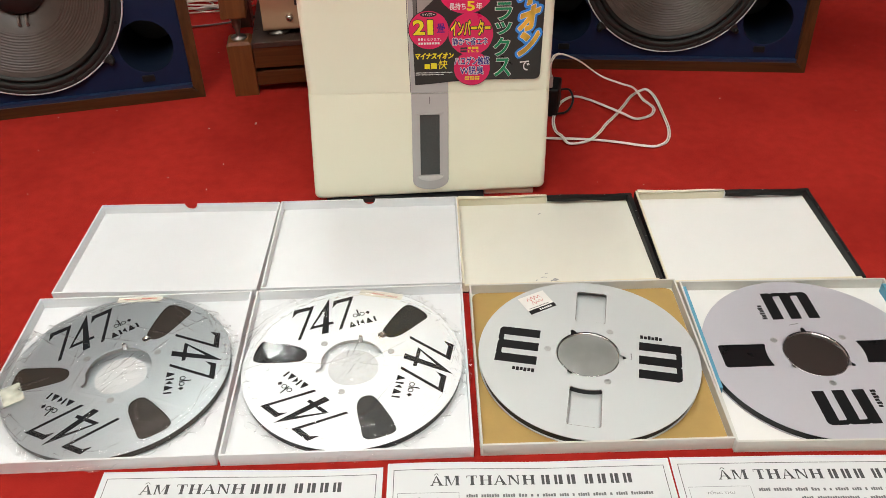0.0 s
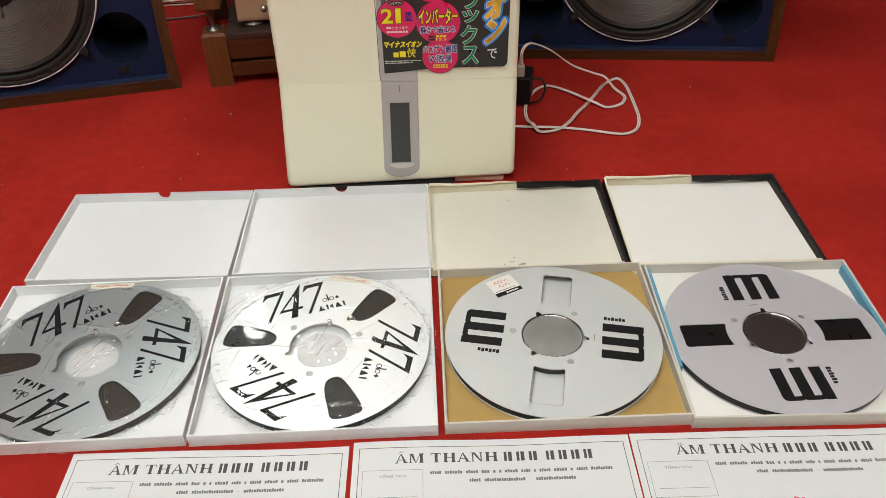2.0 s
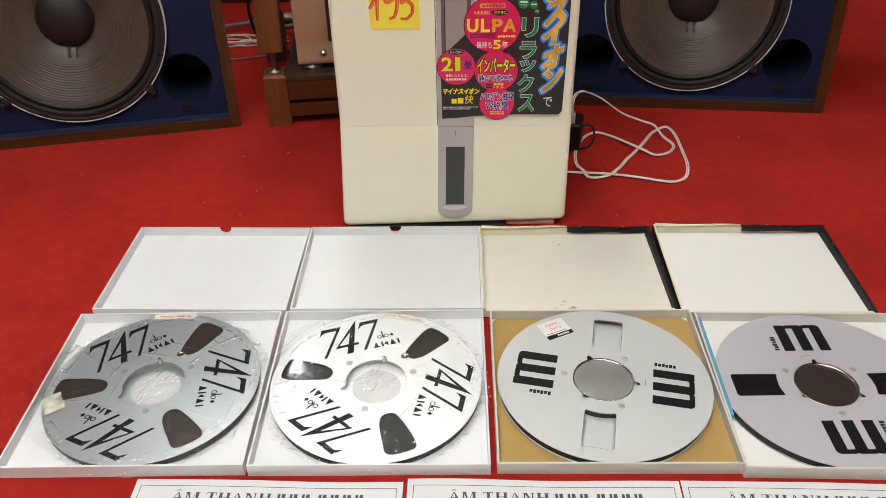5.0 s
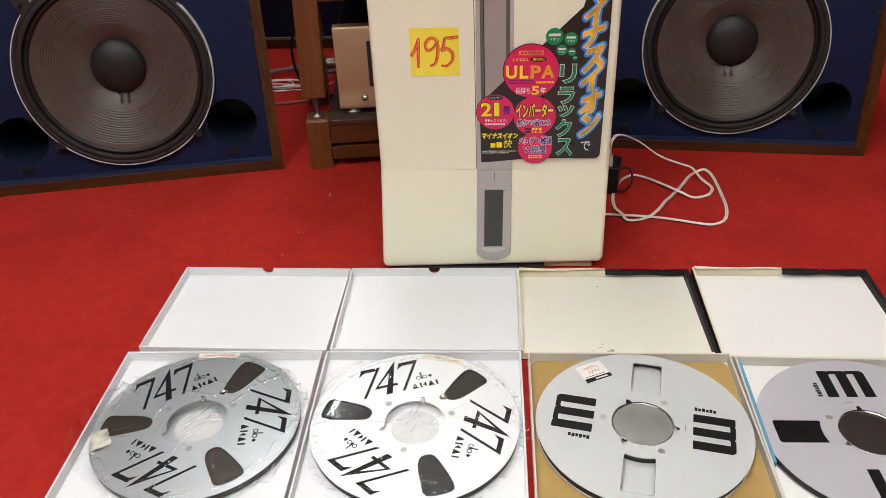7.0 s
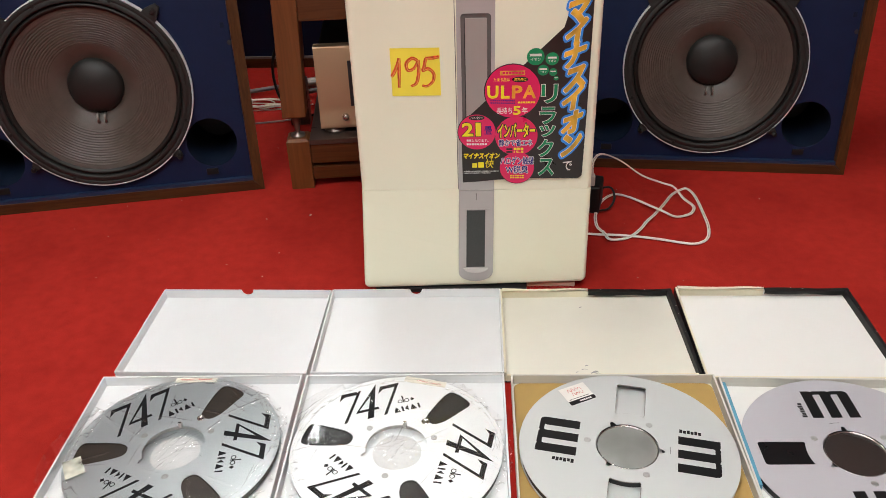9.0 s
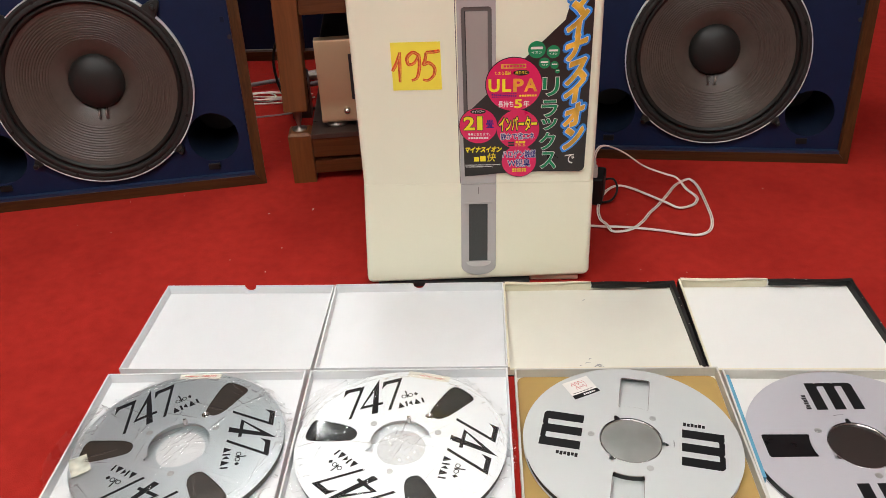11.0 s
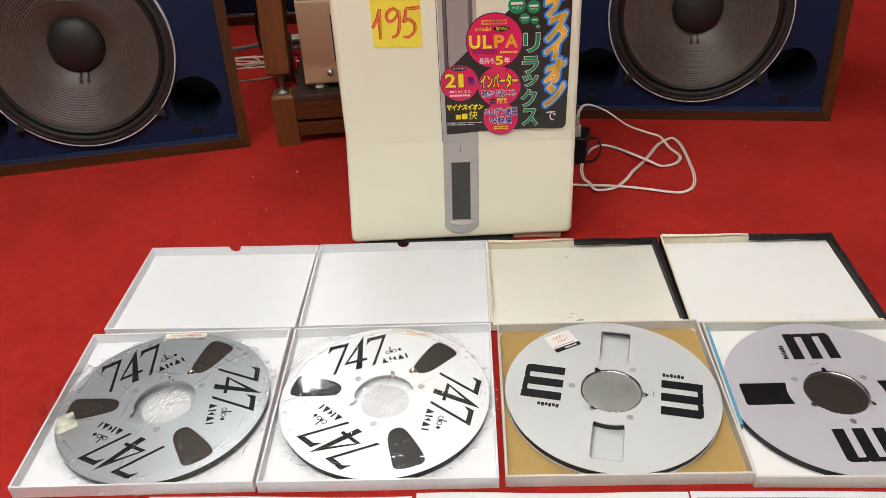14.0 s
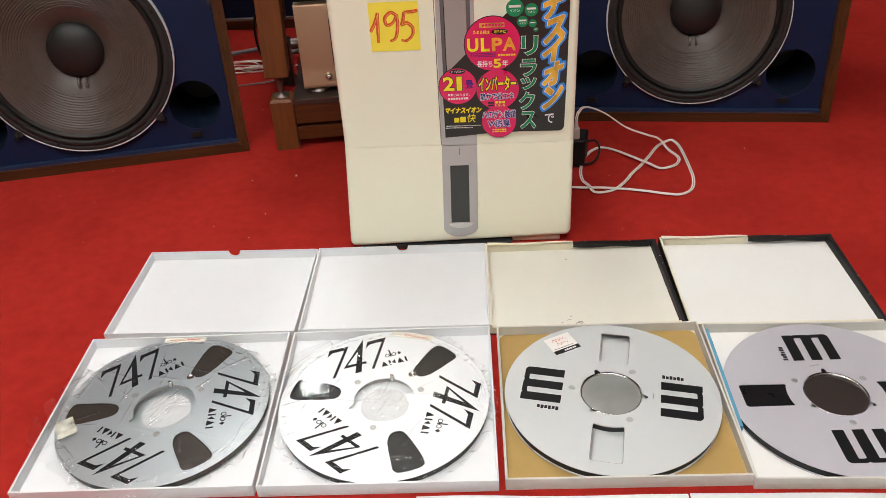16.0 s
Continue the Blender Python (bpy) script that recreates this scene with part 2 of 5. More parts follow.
def old_tape_mat():
    """Yellowed sticky tape, half clear."""
    m = mat("yellowed_tape", (0.72, 0.71, 0.60), 0.35, var=0.04, scale=30)
    nt = m.node_tree
    mx, tr = nt.nodes.new("ShaderNodeMixShader"), nt.nodes.new("ShaderNodeBsdfTransparent")
    n = nt.nodes.new("ShaderNodeTexNoise")
    n.inputs["Scale"].default_value = 70
    r = nt.nodes.new("ShaderNodeMapRange")
    r.inputs["From Min"].default_value, r.inputs["From Max"].default_value = 0.35, 0.65
    r.inputs["To Min"].default_value, r.inputs["To Max"].default_value = 0.12, 0.80
    nt.links.new(n.outputs["Fac"], r.inputs["Value"])
    nt.links.new(r.outputs[0], mx.inputs[0])
    nt.links.new(tr.outputs[0], mx.inputs[1])
    nt.links.new(nt.nodes["Principled BSDF"].outputs[0], mx.inputs[2])
    nt.links.new(mx.outputs[0], nt.nodes["Material Output"].inputs["Surface"])
    return m


OLDTAPE = old_tape_mat()


# ---- mesh helpers ----
def empty(name, m=None):
    ob = new(name)
    ob.empty_display_size = 0.02
    if m is not None:
        ob.matrix_world = m
    return ob


def part(name, bm, material, parent=None, label="", m=None, smooth=False):
    """Links a bmesh or a mesh as one object, under parent if given; m: its pose in the parent's frame."""
    if isinstance(bm, bmesh.types.BMesh):
        me = bpy.data.meshes.new(name)
        bm.to_mesh(me)
        bm.free()
    else:
        me = bm
    if material is not None and not me.materials:
        me.materials.append(material)
    if smooth:
        for p in me.polygons:
            p.use_smooth = True
    ob = new(name, me)
    ob.parent = parent
    if m is not None:
        ob.matrix_basis = m
    if label:
        ob["label"] = label
    return ob


def box(x0, x1, y0, y1, z0, z1, bevel=0.0, seg=2):
    bm = bmesh.new()
    bmesh.ops.create_cube(bm, size=1)
    for v in bm.verts:
        v.co = Vector(((x0, x1)[v.co.x > 0], (y0, y1)[v.co.y > 0], (z0, z1)[v.co.z > 0]))
    if bevel:
        bmesh.ops.bevel(bm, geom=bm.edges[:], offset=bevel, segments=seg, affect="EDGES", profile=0.6)
    return bm


def lathe(profile, n=48, closed=False):
    """Turns a profile of (radius, height) about z."""
    bm = bmesh.new()
    rings = []
    for r, z in profile:
        if r < 1e-6:
            rings.append([bm.verts.new((0, 0, z))])
        else:
            rings.append([bm.verts.new((r * math.cos(2 * math.pi * i / n), r * math.sin(2 * math.pi * i / n), z)) for i in range(n)])
    pairs = list(zip(rings, rings[1:])) + ([(rings[-1], rings[0])] if closed else [])
    for a, b in pairs:
        for i in range(n):
            j = (i + 1) % n
            f = [a[i % len(a)], a[j % len(a)], b[j % len(b)], b[i % len(b)]]
            f = [v for k, v in enumerate(f) if v not in f[:k]]
            if len(f) > 2:
                bm.faces.new(f)
    bmesh.ops.recalc_face_normals(bm, faces=bm.faces[:])
    return bm


def smooth_line(pts, step=6):
    """A Catmull-Rom line through the points."""
    p = [Vector(q) for q in pts]
    p = [2 * p[0] - p[1]] + p + [2 * p[-1] - p[-2]]
    out = []
    for i in range(1, len(p) - 2):
        a, b, c, d = p[i - 1:i + 3]
        for k in range(step):
            t = k / step
            out.append(0.5 * ((2 * b) + (c - a) * t + (2 * a - 5 * b + 4 * c - d) * t * t + (3 * b - a - 3 * c + d) * t ** 3))
    return out + [p[-2]]


def tube(pts, r, n=8, shift=0.0, flat=1.0, step=6):
    """A cable along the points; shift: how far it lies beside them; flat: its height over its width."""
    ring = [(shift + r * math.cos(2 * math.pi * k / n), flat * r * math.sin(2 * math.pi * k / n)) for k in range(n)]
    line = smooth_line(pts, step)
    bm = bmesh.new()
    rings = []
    for i, c in enumerate(line):
        d = (line[min(i + 1, len(line) - 1)] - line[max(i - 1, 0)]).normalized()
        side = d.cross(Vector((0, 0, 1)))
        side = side.normalized() if side.length > 0.1 else Vector((1, 0, 0))
        up = side.cross(d)
        rings.append([bm.verts.new(c + side * p + up * q) for p, q in ring])
    for a, b in zip(rings, rings[1:]):
        for k in range(n):
            bm.faces.new((a[k], a[(k + 1) % n], b[(k + 1) % n], b[k]))
    bm.faces.new(rings[0]), bm.faces.new(rings[-1])
    bmesh.ops.recalc_face_normals(bm, faces=bm.faces[:])
    return bm


def ribbon(pts, w, z=0.0003, step=5, taper=True):
    """A flat pen stroke in the plane z."""
    line = smooth_line([(x, y, z) for x, y in pts], step)
    bm = bmesh.new()
    prev = None
    for i, c in enumerate(line):
        d = (line[min(i + 1, len(line) - 1)] - line[max(i - 1, 0)]).normalized()
        s = Vector((-d.y, d.x, 0)) * w * 0.5 * ((0.75 + 0.25 * math.sin(3.1 * i / len(line) + 0.5)) if taper else 1)
        cur = (bm.verts.new(c + s), bm.verts.new(c - s))
        if prev:
            bm.faces.new((prev[0], prev[1], cur[1], cur[0]))
        prev = cur
    bmesh.ops.recalc_face_normals(bm, faces=bm.faces[:])
    return bm


def plate(loops, z0, z1, bevel=0.0):
    """A flat plate with holes: the first loop is its outline, the others its holes, in x and y."""
    cu = bpy.data.curves.new("plate", "CURVE")
    cu.dimensions, cu.fill_mode, cu.extrude = "2D", "BOTH", (z1 - z0) / 2 - bevel
    cu.bevel_depth, cu.bevel_resolution = bevel, 1
    cu.offset = -bevel
    for lp in loops:
        s = cu.splines.new("POLY")
        s.points.add(len(lp) - 1)
        for p, q in zip(s.points, lp):
            p.co = (q[0], q[1], 0, 1)
        s.use_cyclic_u = True
    ob = bpy.data.objects.new("plate", cu)
    scene.collection.objects.link(ob)
    me = bpy.data.meshes.new_from_object(ob)
    bpy.data.objects.remove(ob)
    bpy.data.curves.remove(cu)
    me.transform(Matrix.Translation((0, 0, (z0 + z1) / 2)))
    me.materials.clear()
    bm = bmesh.new()
    bm.from_mesh(me)
    bmesh.ops.remove_doubles(bm, verts=bm.verts[:], dist=1e-5)
    bm.to_mesh(me)
    bm.free()
    return me


def flat(loop, z):
    bm = bmesh.new()
    f = bm.faces.new([bm.verts.new((x, y, z)) for x, y in loop])
    f.normal_update()
    bmesh.ops.triangulate(bm, faces=[f])
    bmesh.ops.recalc_face_normals(bm, faces=bm.faces[:])
    if sum(fc.normal.z for fc in bm.faces) < 0:
        bmesh.ops.reverse_faces(bm, faces=bm.faces[:])
    return bm


def bars(rects, z):
    """Flat rectangles (x0, x1, y0, y1) in one plane."""
    bm = bmesh.new()
    for x0, x1, y0, y1 in rects:
        bm.faces.new([bm.verts.new(p) for p in ((x0, y0, z), (x1, y0, z), (x1, y1, z), (x0, y1, z))])
    return bm


def circle(r, n=48, cx=0.0, cy=0.0, a0=0.0):
    return [(cx + r * math.cos(a0 + 2 * math.pi * i / n), cy + r * math.sin(a0 + 2 * math.pi * i / n)) for i in range(n)]


def writing(body, x0, x1, y0, y1, z, bold=0.0, shear=0.0):
    """Letters of the built-in font, fitted into a rectangle of the plane z."""
    cu = bpy.data.curves.new("text", "FONT")
    cu.body, cu.offset, cu.shear, cu.resolution_u, cu.fill_mode = body, bold, shear, 3, "FRONT"
    ob = bpy.data.objects.new("text", cu)
    scene.collection.objects.link(ob)
    bpy.context.view_layer.update()
    me = bpy.data.meshes.new_from_object(ob)
    bpy.data.objects.remove(ob)
    bpy.data.curves.remove(cu)
    me.materials.clear()
    if len(me.vertices):
        lo = [min(v.co[k] for v in me.vertices) for k in (0, 1)]
        hi = [max(v.co[k] for v in me.vertices) for k in (0, 1)]
        sx, sy = (x1 - x0) / max(1e-6, hi[0] - lo[0]), (y1 - y0) / max(1e-6, hi[1] - lo[1])
        for v in me.vertices:
            v.co = (x0 + (v.co.x - lo[0]) * sx, y0 + (v.co.y - lo[1]) * sy, z)
    return me


def joined(*bms):
    bm = bmesh.new()
    for b in bms:
        me = b
        if isinstance(b, bmesh.types.BMesh):
            me = bpy.data.meshes.new("tmp")
            b.to_mesh(me)
            b.free()
        bm.from_mesh(me)
    return bm


# ---- structure ----
def slab(name, x0, x1, y0, y1, z0, z1, material, label):
    return tagged(part(name, box(x0, x1, y0, y1, z0, z1), material), label, name.split("_")[0], "", "structure")


slab("floor", -4, 4, -3, 5, -0.05, 0, CARPET, "red carpet floor with bits of lint")
slab("wall_north", -4, 4, 5, 5.1, 0, 2.9, WALL, "plain cream painted wall")
slab("wall_south", -4, 4, -3.1, -3, 0, 2.9, WALL, "plain cream painted wall")
slab("wall_west", -4.1, -4, -3, 5, 0, 2.9, WALL, "plain cream painted wall")
slab("wall_east", 4, 4.1, -3, 5, 0, 2.9, WALL, "plain cream painted wall")
slab("ceiling", -4, 4, -3, 5, 2.9, 3.0, CEIL, "plain white ceiling")


def ceiling_light(x, y, a=0.6, b=0.3, glow=GLOW):
    """A panel of half length a and half width b."""
    t = empty("ceiling_light", pose(x, y, 2.9))
    p, q = a - 0.02, b - 0.02
    part("diffuser", box(-p, p, -q, q, -0.05, -0.03), glow, t, "glowing white diffuser")
    me = plate([[(-a, -b), (a, -b), (a, b), (-a, b)], [(-p, -q), (p, -q), (p, q), (-p, q)]], -0.06, 0.0)
    part("frame", me, LAMPFRAME, t)
    return tagged(t, "rectangular ceiling light with a white diffuser", "ceiling light", "ceiling lights")


for spot in ((-1.18, 3.45, 0.13, 0.62, GLOWTUBE), (-0.31, 2.10, 0.14, 0.52, GLOWTUBE), (0.64, 0.12), (-0.9, 0.0), (0.3, -1.2), (-0.9, -1.2)):
    ceiling_light(*spot)


# ---- reel boxes ----
def tray(name, cx, cy, rot, w, d, h, wall, board, floor_mat, label, notch=None, of=None):
    """An open cardboard tray: bottom, four walls; of: the box whose lid it is."""
    x, y = w / 2, d / 2
    if of is None:
        t = empty(name, pose(cx, cy, 0, 0, 0, rot))
        part("bottom", box(-x, x, -y, y, 0.0, 0.002), board, t)
    else:
        t = part(name, box(-x, x, -y, y, 0.0, 0.002), board, of, label, m=of.matrix_world.inverted() @ pose(cx, cy, 0, 0, 0, rot))
    part("lining", box(-x + wall, x - wall, -y + wall, y - wall, 0.002, 0.0026), floor_mat, t)
    part("side_wall", box(-x, -x + wall, -y, y, 0.002, h, 0.0006), board, t)
    part("side_wall", box(x - wall, x, -y, y, 0.002, h, 0.0006), board, t)
    part("front_wall", box(-x + wall, x - wall, -y, -y + wall, 0.002, h, 0.0006), board, t)
    if notch is None:
        part("back_wall", box(-x + wall, x - wall, y - wall, y, 0.002, h, 0.0006), board, t)
    else:
        lp = [(-x + wall, 0.002), (x - wall, 0.002), (x - wall, h)]
        lp += [(notch + 0.0095 * math.cos(a), h - 0.0095 * math.sin(a)) for a in [math.pi * k / 12 for k in range(13)]]
        lp += [(-x + wall, h)]
        part("back_wall", plate([lp], 0, wall), board, t, m=pose(0, y, 0, 90, 0, 0))
    return t if of else tagged(t, label, "box", "open reel boxes")


bpy.context.view_layer.update()
BOX = dict(h=0.0175, wall=0.0026)
base1 = tray("reel_box", -0.3205, 0.785, 3.0, 0.281, 0.270, board=WHITECARD, floor_mat=WHITECARD, label="white cardboard reel box lying open on the carpet", **BOX)
base2 = tray("reel_box", -0.0385, 0.798, 2.6, 0.274, 0.271, board=WHITECARD, floor_mat=WHITECARD, label="white cardboard reel box lying open on the carpet", **BOX)
base3 = tray("reel_box", 0.2440, 0.8095, 2.2, 0.275, 0.268, board=GREYCARD, floor_mat=LINING, label="pale grey cardboard reel box with a kraft insert", **BOX)
base4 = tray("reel_box", 0.5190, 0.8120, 1.0, 0.272, 0.268, board=GREYCARD, floor_mat=LININGPALE, label="pale grey cardboard reel box with blue side strips", **BOX)
bpy.context.view_layer.update()
LID = dict(h=0.0175, wall=0.0024)
tray("lid", -0.3220, 1.030, 1.2, 0.275, 0.207, board=WHITECARD, floor_mat=WHITECARD, notch=0.0, of=base1, label="white cardboard lid with a thumb notch", **LID)
tray("lid", -0.0465, 1.040, 2.2, 0.270, 0.206, board=WHITECARD, floor_mat=WHITECARD, notch=0.0, of=base2, label="white cardboard lid with a thumb notch", **LID)


def old_lid(cx, cy, rot, w, d, label, of, lining):
    """A worn lid: cream lining, black outside showing at the right side and half of the back."""
    h, wall = 0.0165, 0.003
    x, y = w / 2, d / 2
    t = part("lid", box(-x, x, -y, y, 0.0, 0.002), BLACKCARD, of, label, m=of.matrix_world.inverted() @ pose(cx, cy, 0, 0, 0, rot))
    part("lining", box(-x + wall, x - wall, -y + wall, y - wall, 0.002, 0.0026), lining, t)
    part("side_wall", box(-x, -x + wall, -y, y, 0.002, h + 0.001, 0.0007), CREAMCARD, t, "cream side")
    part("outer_skin", box(-x - 0.0007, -x - 0.0001, -y, y, 0.0, h - 0.001), BLACKCARD, t, "black outside")
    side = box(x - 0.0046, x, -y, y, 0.002, h - 0.002, 0.0013)
    for v in side.verts:
        if v.co.z > h / 2:
            v.co.z += 0.0005 * (v.co.y + y) / d
        if v.co.x < x - 0.002:
            v.co.x -= 0.0025 * max(0, v.co.y + y) / d
    part("side_wall", side, BLACKCARD, t, "scuffed black side")
    part("front_wall", box(-x + wall, x - 0.0050, -y, -y + wall, 0.002, h - 0.004), CREAMCARD, t)
    part("back_wall", box(-x + wall, 0.0038, y - 0.0022, y, 0.002, h - 0.003), CREAMCARD, t, "cream back wall")
    part("back_wall", box(0.0040, x - 0.0075, y - 0.0022, y, 0.002, h - 0.003), lining, t)
    n = 26
    for name, u0, u1, material, lab in (("paper_flap", -x + wall, 0.004, CREAMCARD, "cream paper flap with a torn edge"), ("back_edge", 0.0042, x - 0.0002, BLACKCARD, "black folded edge")):
        bm = bmesh.new()
        prev = None
        for i in range(n + 1):
            f = i / n
            u = u0 + (u1 - u0) * f
            lift = 0.0009 * math.sin(7 * f + (2 if name == "paper_flap" else 0)) + 0.0004 * noise.noise((u * 60, cx * 9, 0))
            if name == "paper_flap":
                front, rear, top = y - 0.0075 + 0.0045 * f, y + 0.0004, h + 0.002 - 0.002 * f + lift
            else:
                front, rear, top = y - 0.0075 - 0.0015 * math.sin(math.pi * min(1, 1.25 * f)) + 0.003 * (f > 0.45) * (f - 0.45), y + 0.0006, h - 0.0015 - 0.0003 * f + lift
            drop = 0.0015 if name == "paper_flap" else 0.0060 + 0.0016 * math.sin(9 * f) + 0.002 * f
            cur = [bm.verts.new(p) for p in ((u, front + 0.001, top - drop), (u, front, top), (u, rear, top), (u, rear, 0.002))]
            if prev:
                for k in range(3):
                    bm.faces.new((prev[k], prev[k + 1], cur[k + 1], cur[k]))
            prev = cur
        bmesh.ops.recalc_face_normals(bm, faces=bm.faces[:])
        part(name, bm, material, t, lab)
    rnd = random.Random(int(1000 * cx))
    for k in range(5):
        s, v = rnd.uniform(0.0002, 0.0005), rnd.uniform(-0.9, 0.95) * y
        if k < 3:
            m = pose(x - rnd.uniform(0.0012, 0.0040), v, h - 0.0014 + 0.0005 * (v + y) / d, 0, 0, rnd.uniform(0, 180))
        else:
            m = pose(rnd.uniform(0.01, 0.98 * x), y - rnd.uniform(0.001, 0.005), h + 0.0004, 0, 0, rnd.uniform(0, 180))
        part("worn_spot", box(-s * 1.8, s * 1.8, -s * 0.6, s * 0.6, -0.0002, 0.0002), LABEL, t, "pale worn spot", m=m)
    return t


lid3 = old_lid(0.2232, 1.0495, 2.6, 0.2705, 0.205, "worn reel box lid with cream lining, black edges and stains", base3, LINING)
old_lid(0.4963, 1.0575, 1.6, 0.2675, 0.213, "worn reel box lid with cream lining and black edges", base4, LININGPALE)

SMUDGE = mat("grey_smudge", (0.34, 0.34, 0.33), 0.8, var=0.35, scale=400)
for k, (x, y, l, w) in enumerate(((-0.014, -0.0875, 0.010, 0.0022), (-0.010, -0.0850, 0.007, 0.0030), (-0.004, -0.0900, 0.005, 0.0016), (-0.026, -0.0800, 0.008, 0.0012), (-0.020, -0.0720, 0.004, 0.0014), (-0.034, -0.0860, 0.003, 0.0011), (-0.012, 0.0700, 0.004, 0.0015))):
    part("smudge", ribbon([(x, y), (x + l * 0.4, y + 0.0018), (x + l, y + 0.0006 * k - 0.001)], w, 0.0029), SMUDGE, lid3, "faint grey smudge")

# kraft insert with rounded corners, lying in the third box
ins = [(sx * 0.1230 + 0.011 * math.cos(a), sy * 0.1195 + 0.011 * math.sin(a)) for sx, sy, k in ((1, 1, 0), (-1, 1, 1), (-1, -1, 2), (1, -1, 3))
       for a in [math.pi / 2 * (k + i / 6) for i in range(7)]]
tagged(part("box_insert", plate([ins], 0.0027, 0.0042), KRAFT, None, m=pose(0.2440, 0.8095, 0, 0, 0, 2.2)),
       "brown kraft board insert with rounded corners in a reel box", "insert")
for sx, y0 in ((-1, -0.035), (1, -0.02)):
    part("blue_strip", box(sx * 0.1310 - 0.0022, sx * 0.1310 + 0.0022, -0.02 + y0, 0.124, 0.0028, 0.0160), BLUECARD, base4, "blue inner strip")


# ---- tape reels ----
R_OUT, R_HUB, R_SCREW = 0.1322, 0.0381, 0.0487
Z_LOW, Z_TOP = 0.0028, 0.0148


def polar(r, deg):
    return (r * math.cos(radians(deg)), r * math.sin(radians(deg)))


def hub_loop(first):
    """The spindle hole with its three keyways."""
    lp = []
    for i in range(180):
        a = 2.0 * i
        r = R_HUB
        for k in range(3):
            d = abs((a - first - 120 * k + 180) % 360 - 180)
            if d < 4.6:
                r = R_HUB + 0.0062 * math.sqrt(max(0, 1 - (d / 4.6) ** 2)) + 0.0005
        lp.append(polar(r, a))
    return lp


def wedge_window(mid):
    """A tapered window, round at the hub and broad at the rim."""
    lp = []
    for u, v in ((118.6, 17.8), (121.3, 13.5), (122.4, 4), (121.6, -9), (119.6, -15.6), (116, -18.6), (112, -19.1), (103, -18), (86, -16.6), (71, -14.3), (62.5, -10.4), (58.6, -6),
                 (57.6, 0), (58.6, 5), (62, 8.8), (68, 11.2), (77, 13.6), (90, 16.4), (102, 18.6), (112, 19.4)):
        u, v = u / 1000, v / 1000
        a = radians(mid)
        lp.append((u * math.cos(a) - v * math.sin(a), u * math.sin(a) + v * math.cos(a)))
    return lp


def square_window(mid):
    """A four-sided window with a hollow inner side."""
    pts = [(0.1095, -0.0190)] + [(0.1095 + 0.0038 * math.sin(b), -0.0152 - 0.0038 * math.cos(b)) for b in (0.4, 0.8, 1.2, 1.57)]
    pts += [(0.1095 + 0.0038 * math.cos(b), 0.0152 + 0.0038 * math.sin(b)) for b in (0.0, 0.4, 0.8, 1.2, 1.57)]
    pts += [(0.0572, 0.0186), (0.0553, 0.0172)] + [(math.sqrt(0.0578 ** 2 - v * v) + 0.0004, v) for v in (0.0145, 0.0095, 0.005, 0.0, -0.005, -0.0095, -0.0145)] + [(0.0553, -0.0172), (0.0572, -0.0186)]
    a = radians(mid)
    return [(u * math.cos(a) - v * math.sin(a), u * math.sin(a) + v * math.cos(a)) for u, v in pts]


SCREW = None


def screw(parent, x, y, z):
    global SCREW
    if SCREW is None:
        bm = lathe([(0.0042, 0), (0.0042, 0.0003), (0.0037, 0.0006), (0.0021, 0.0007), (0.0018, 0.0003), (0, 0.0003)], 20)
        for k in (0, 1):
            me = box(-0.0021, 0.0021, -0.0004, 0.0004, 0.0006, 0.0008)
            bmesh.ops.rotate(me, verts=me.verts[:], cent=(0, 0, 0), matrix=Matrix.Rotation(k * math.pi / 2 + 0.4, 3, "Z"))
            bm = joined(bm, me)
        SCREW = bpy.data.meshes.new("screw")
        bm.to_mesh(SCREW)
        bm.free()
        SCREW.materials.append(SCREWMETAL)
    part("screw", SCREW, STEEL, parent, m=pose(x, y, z))


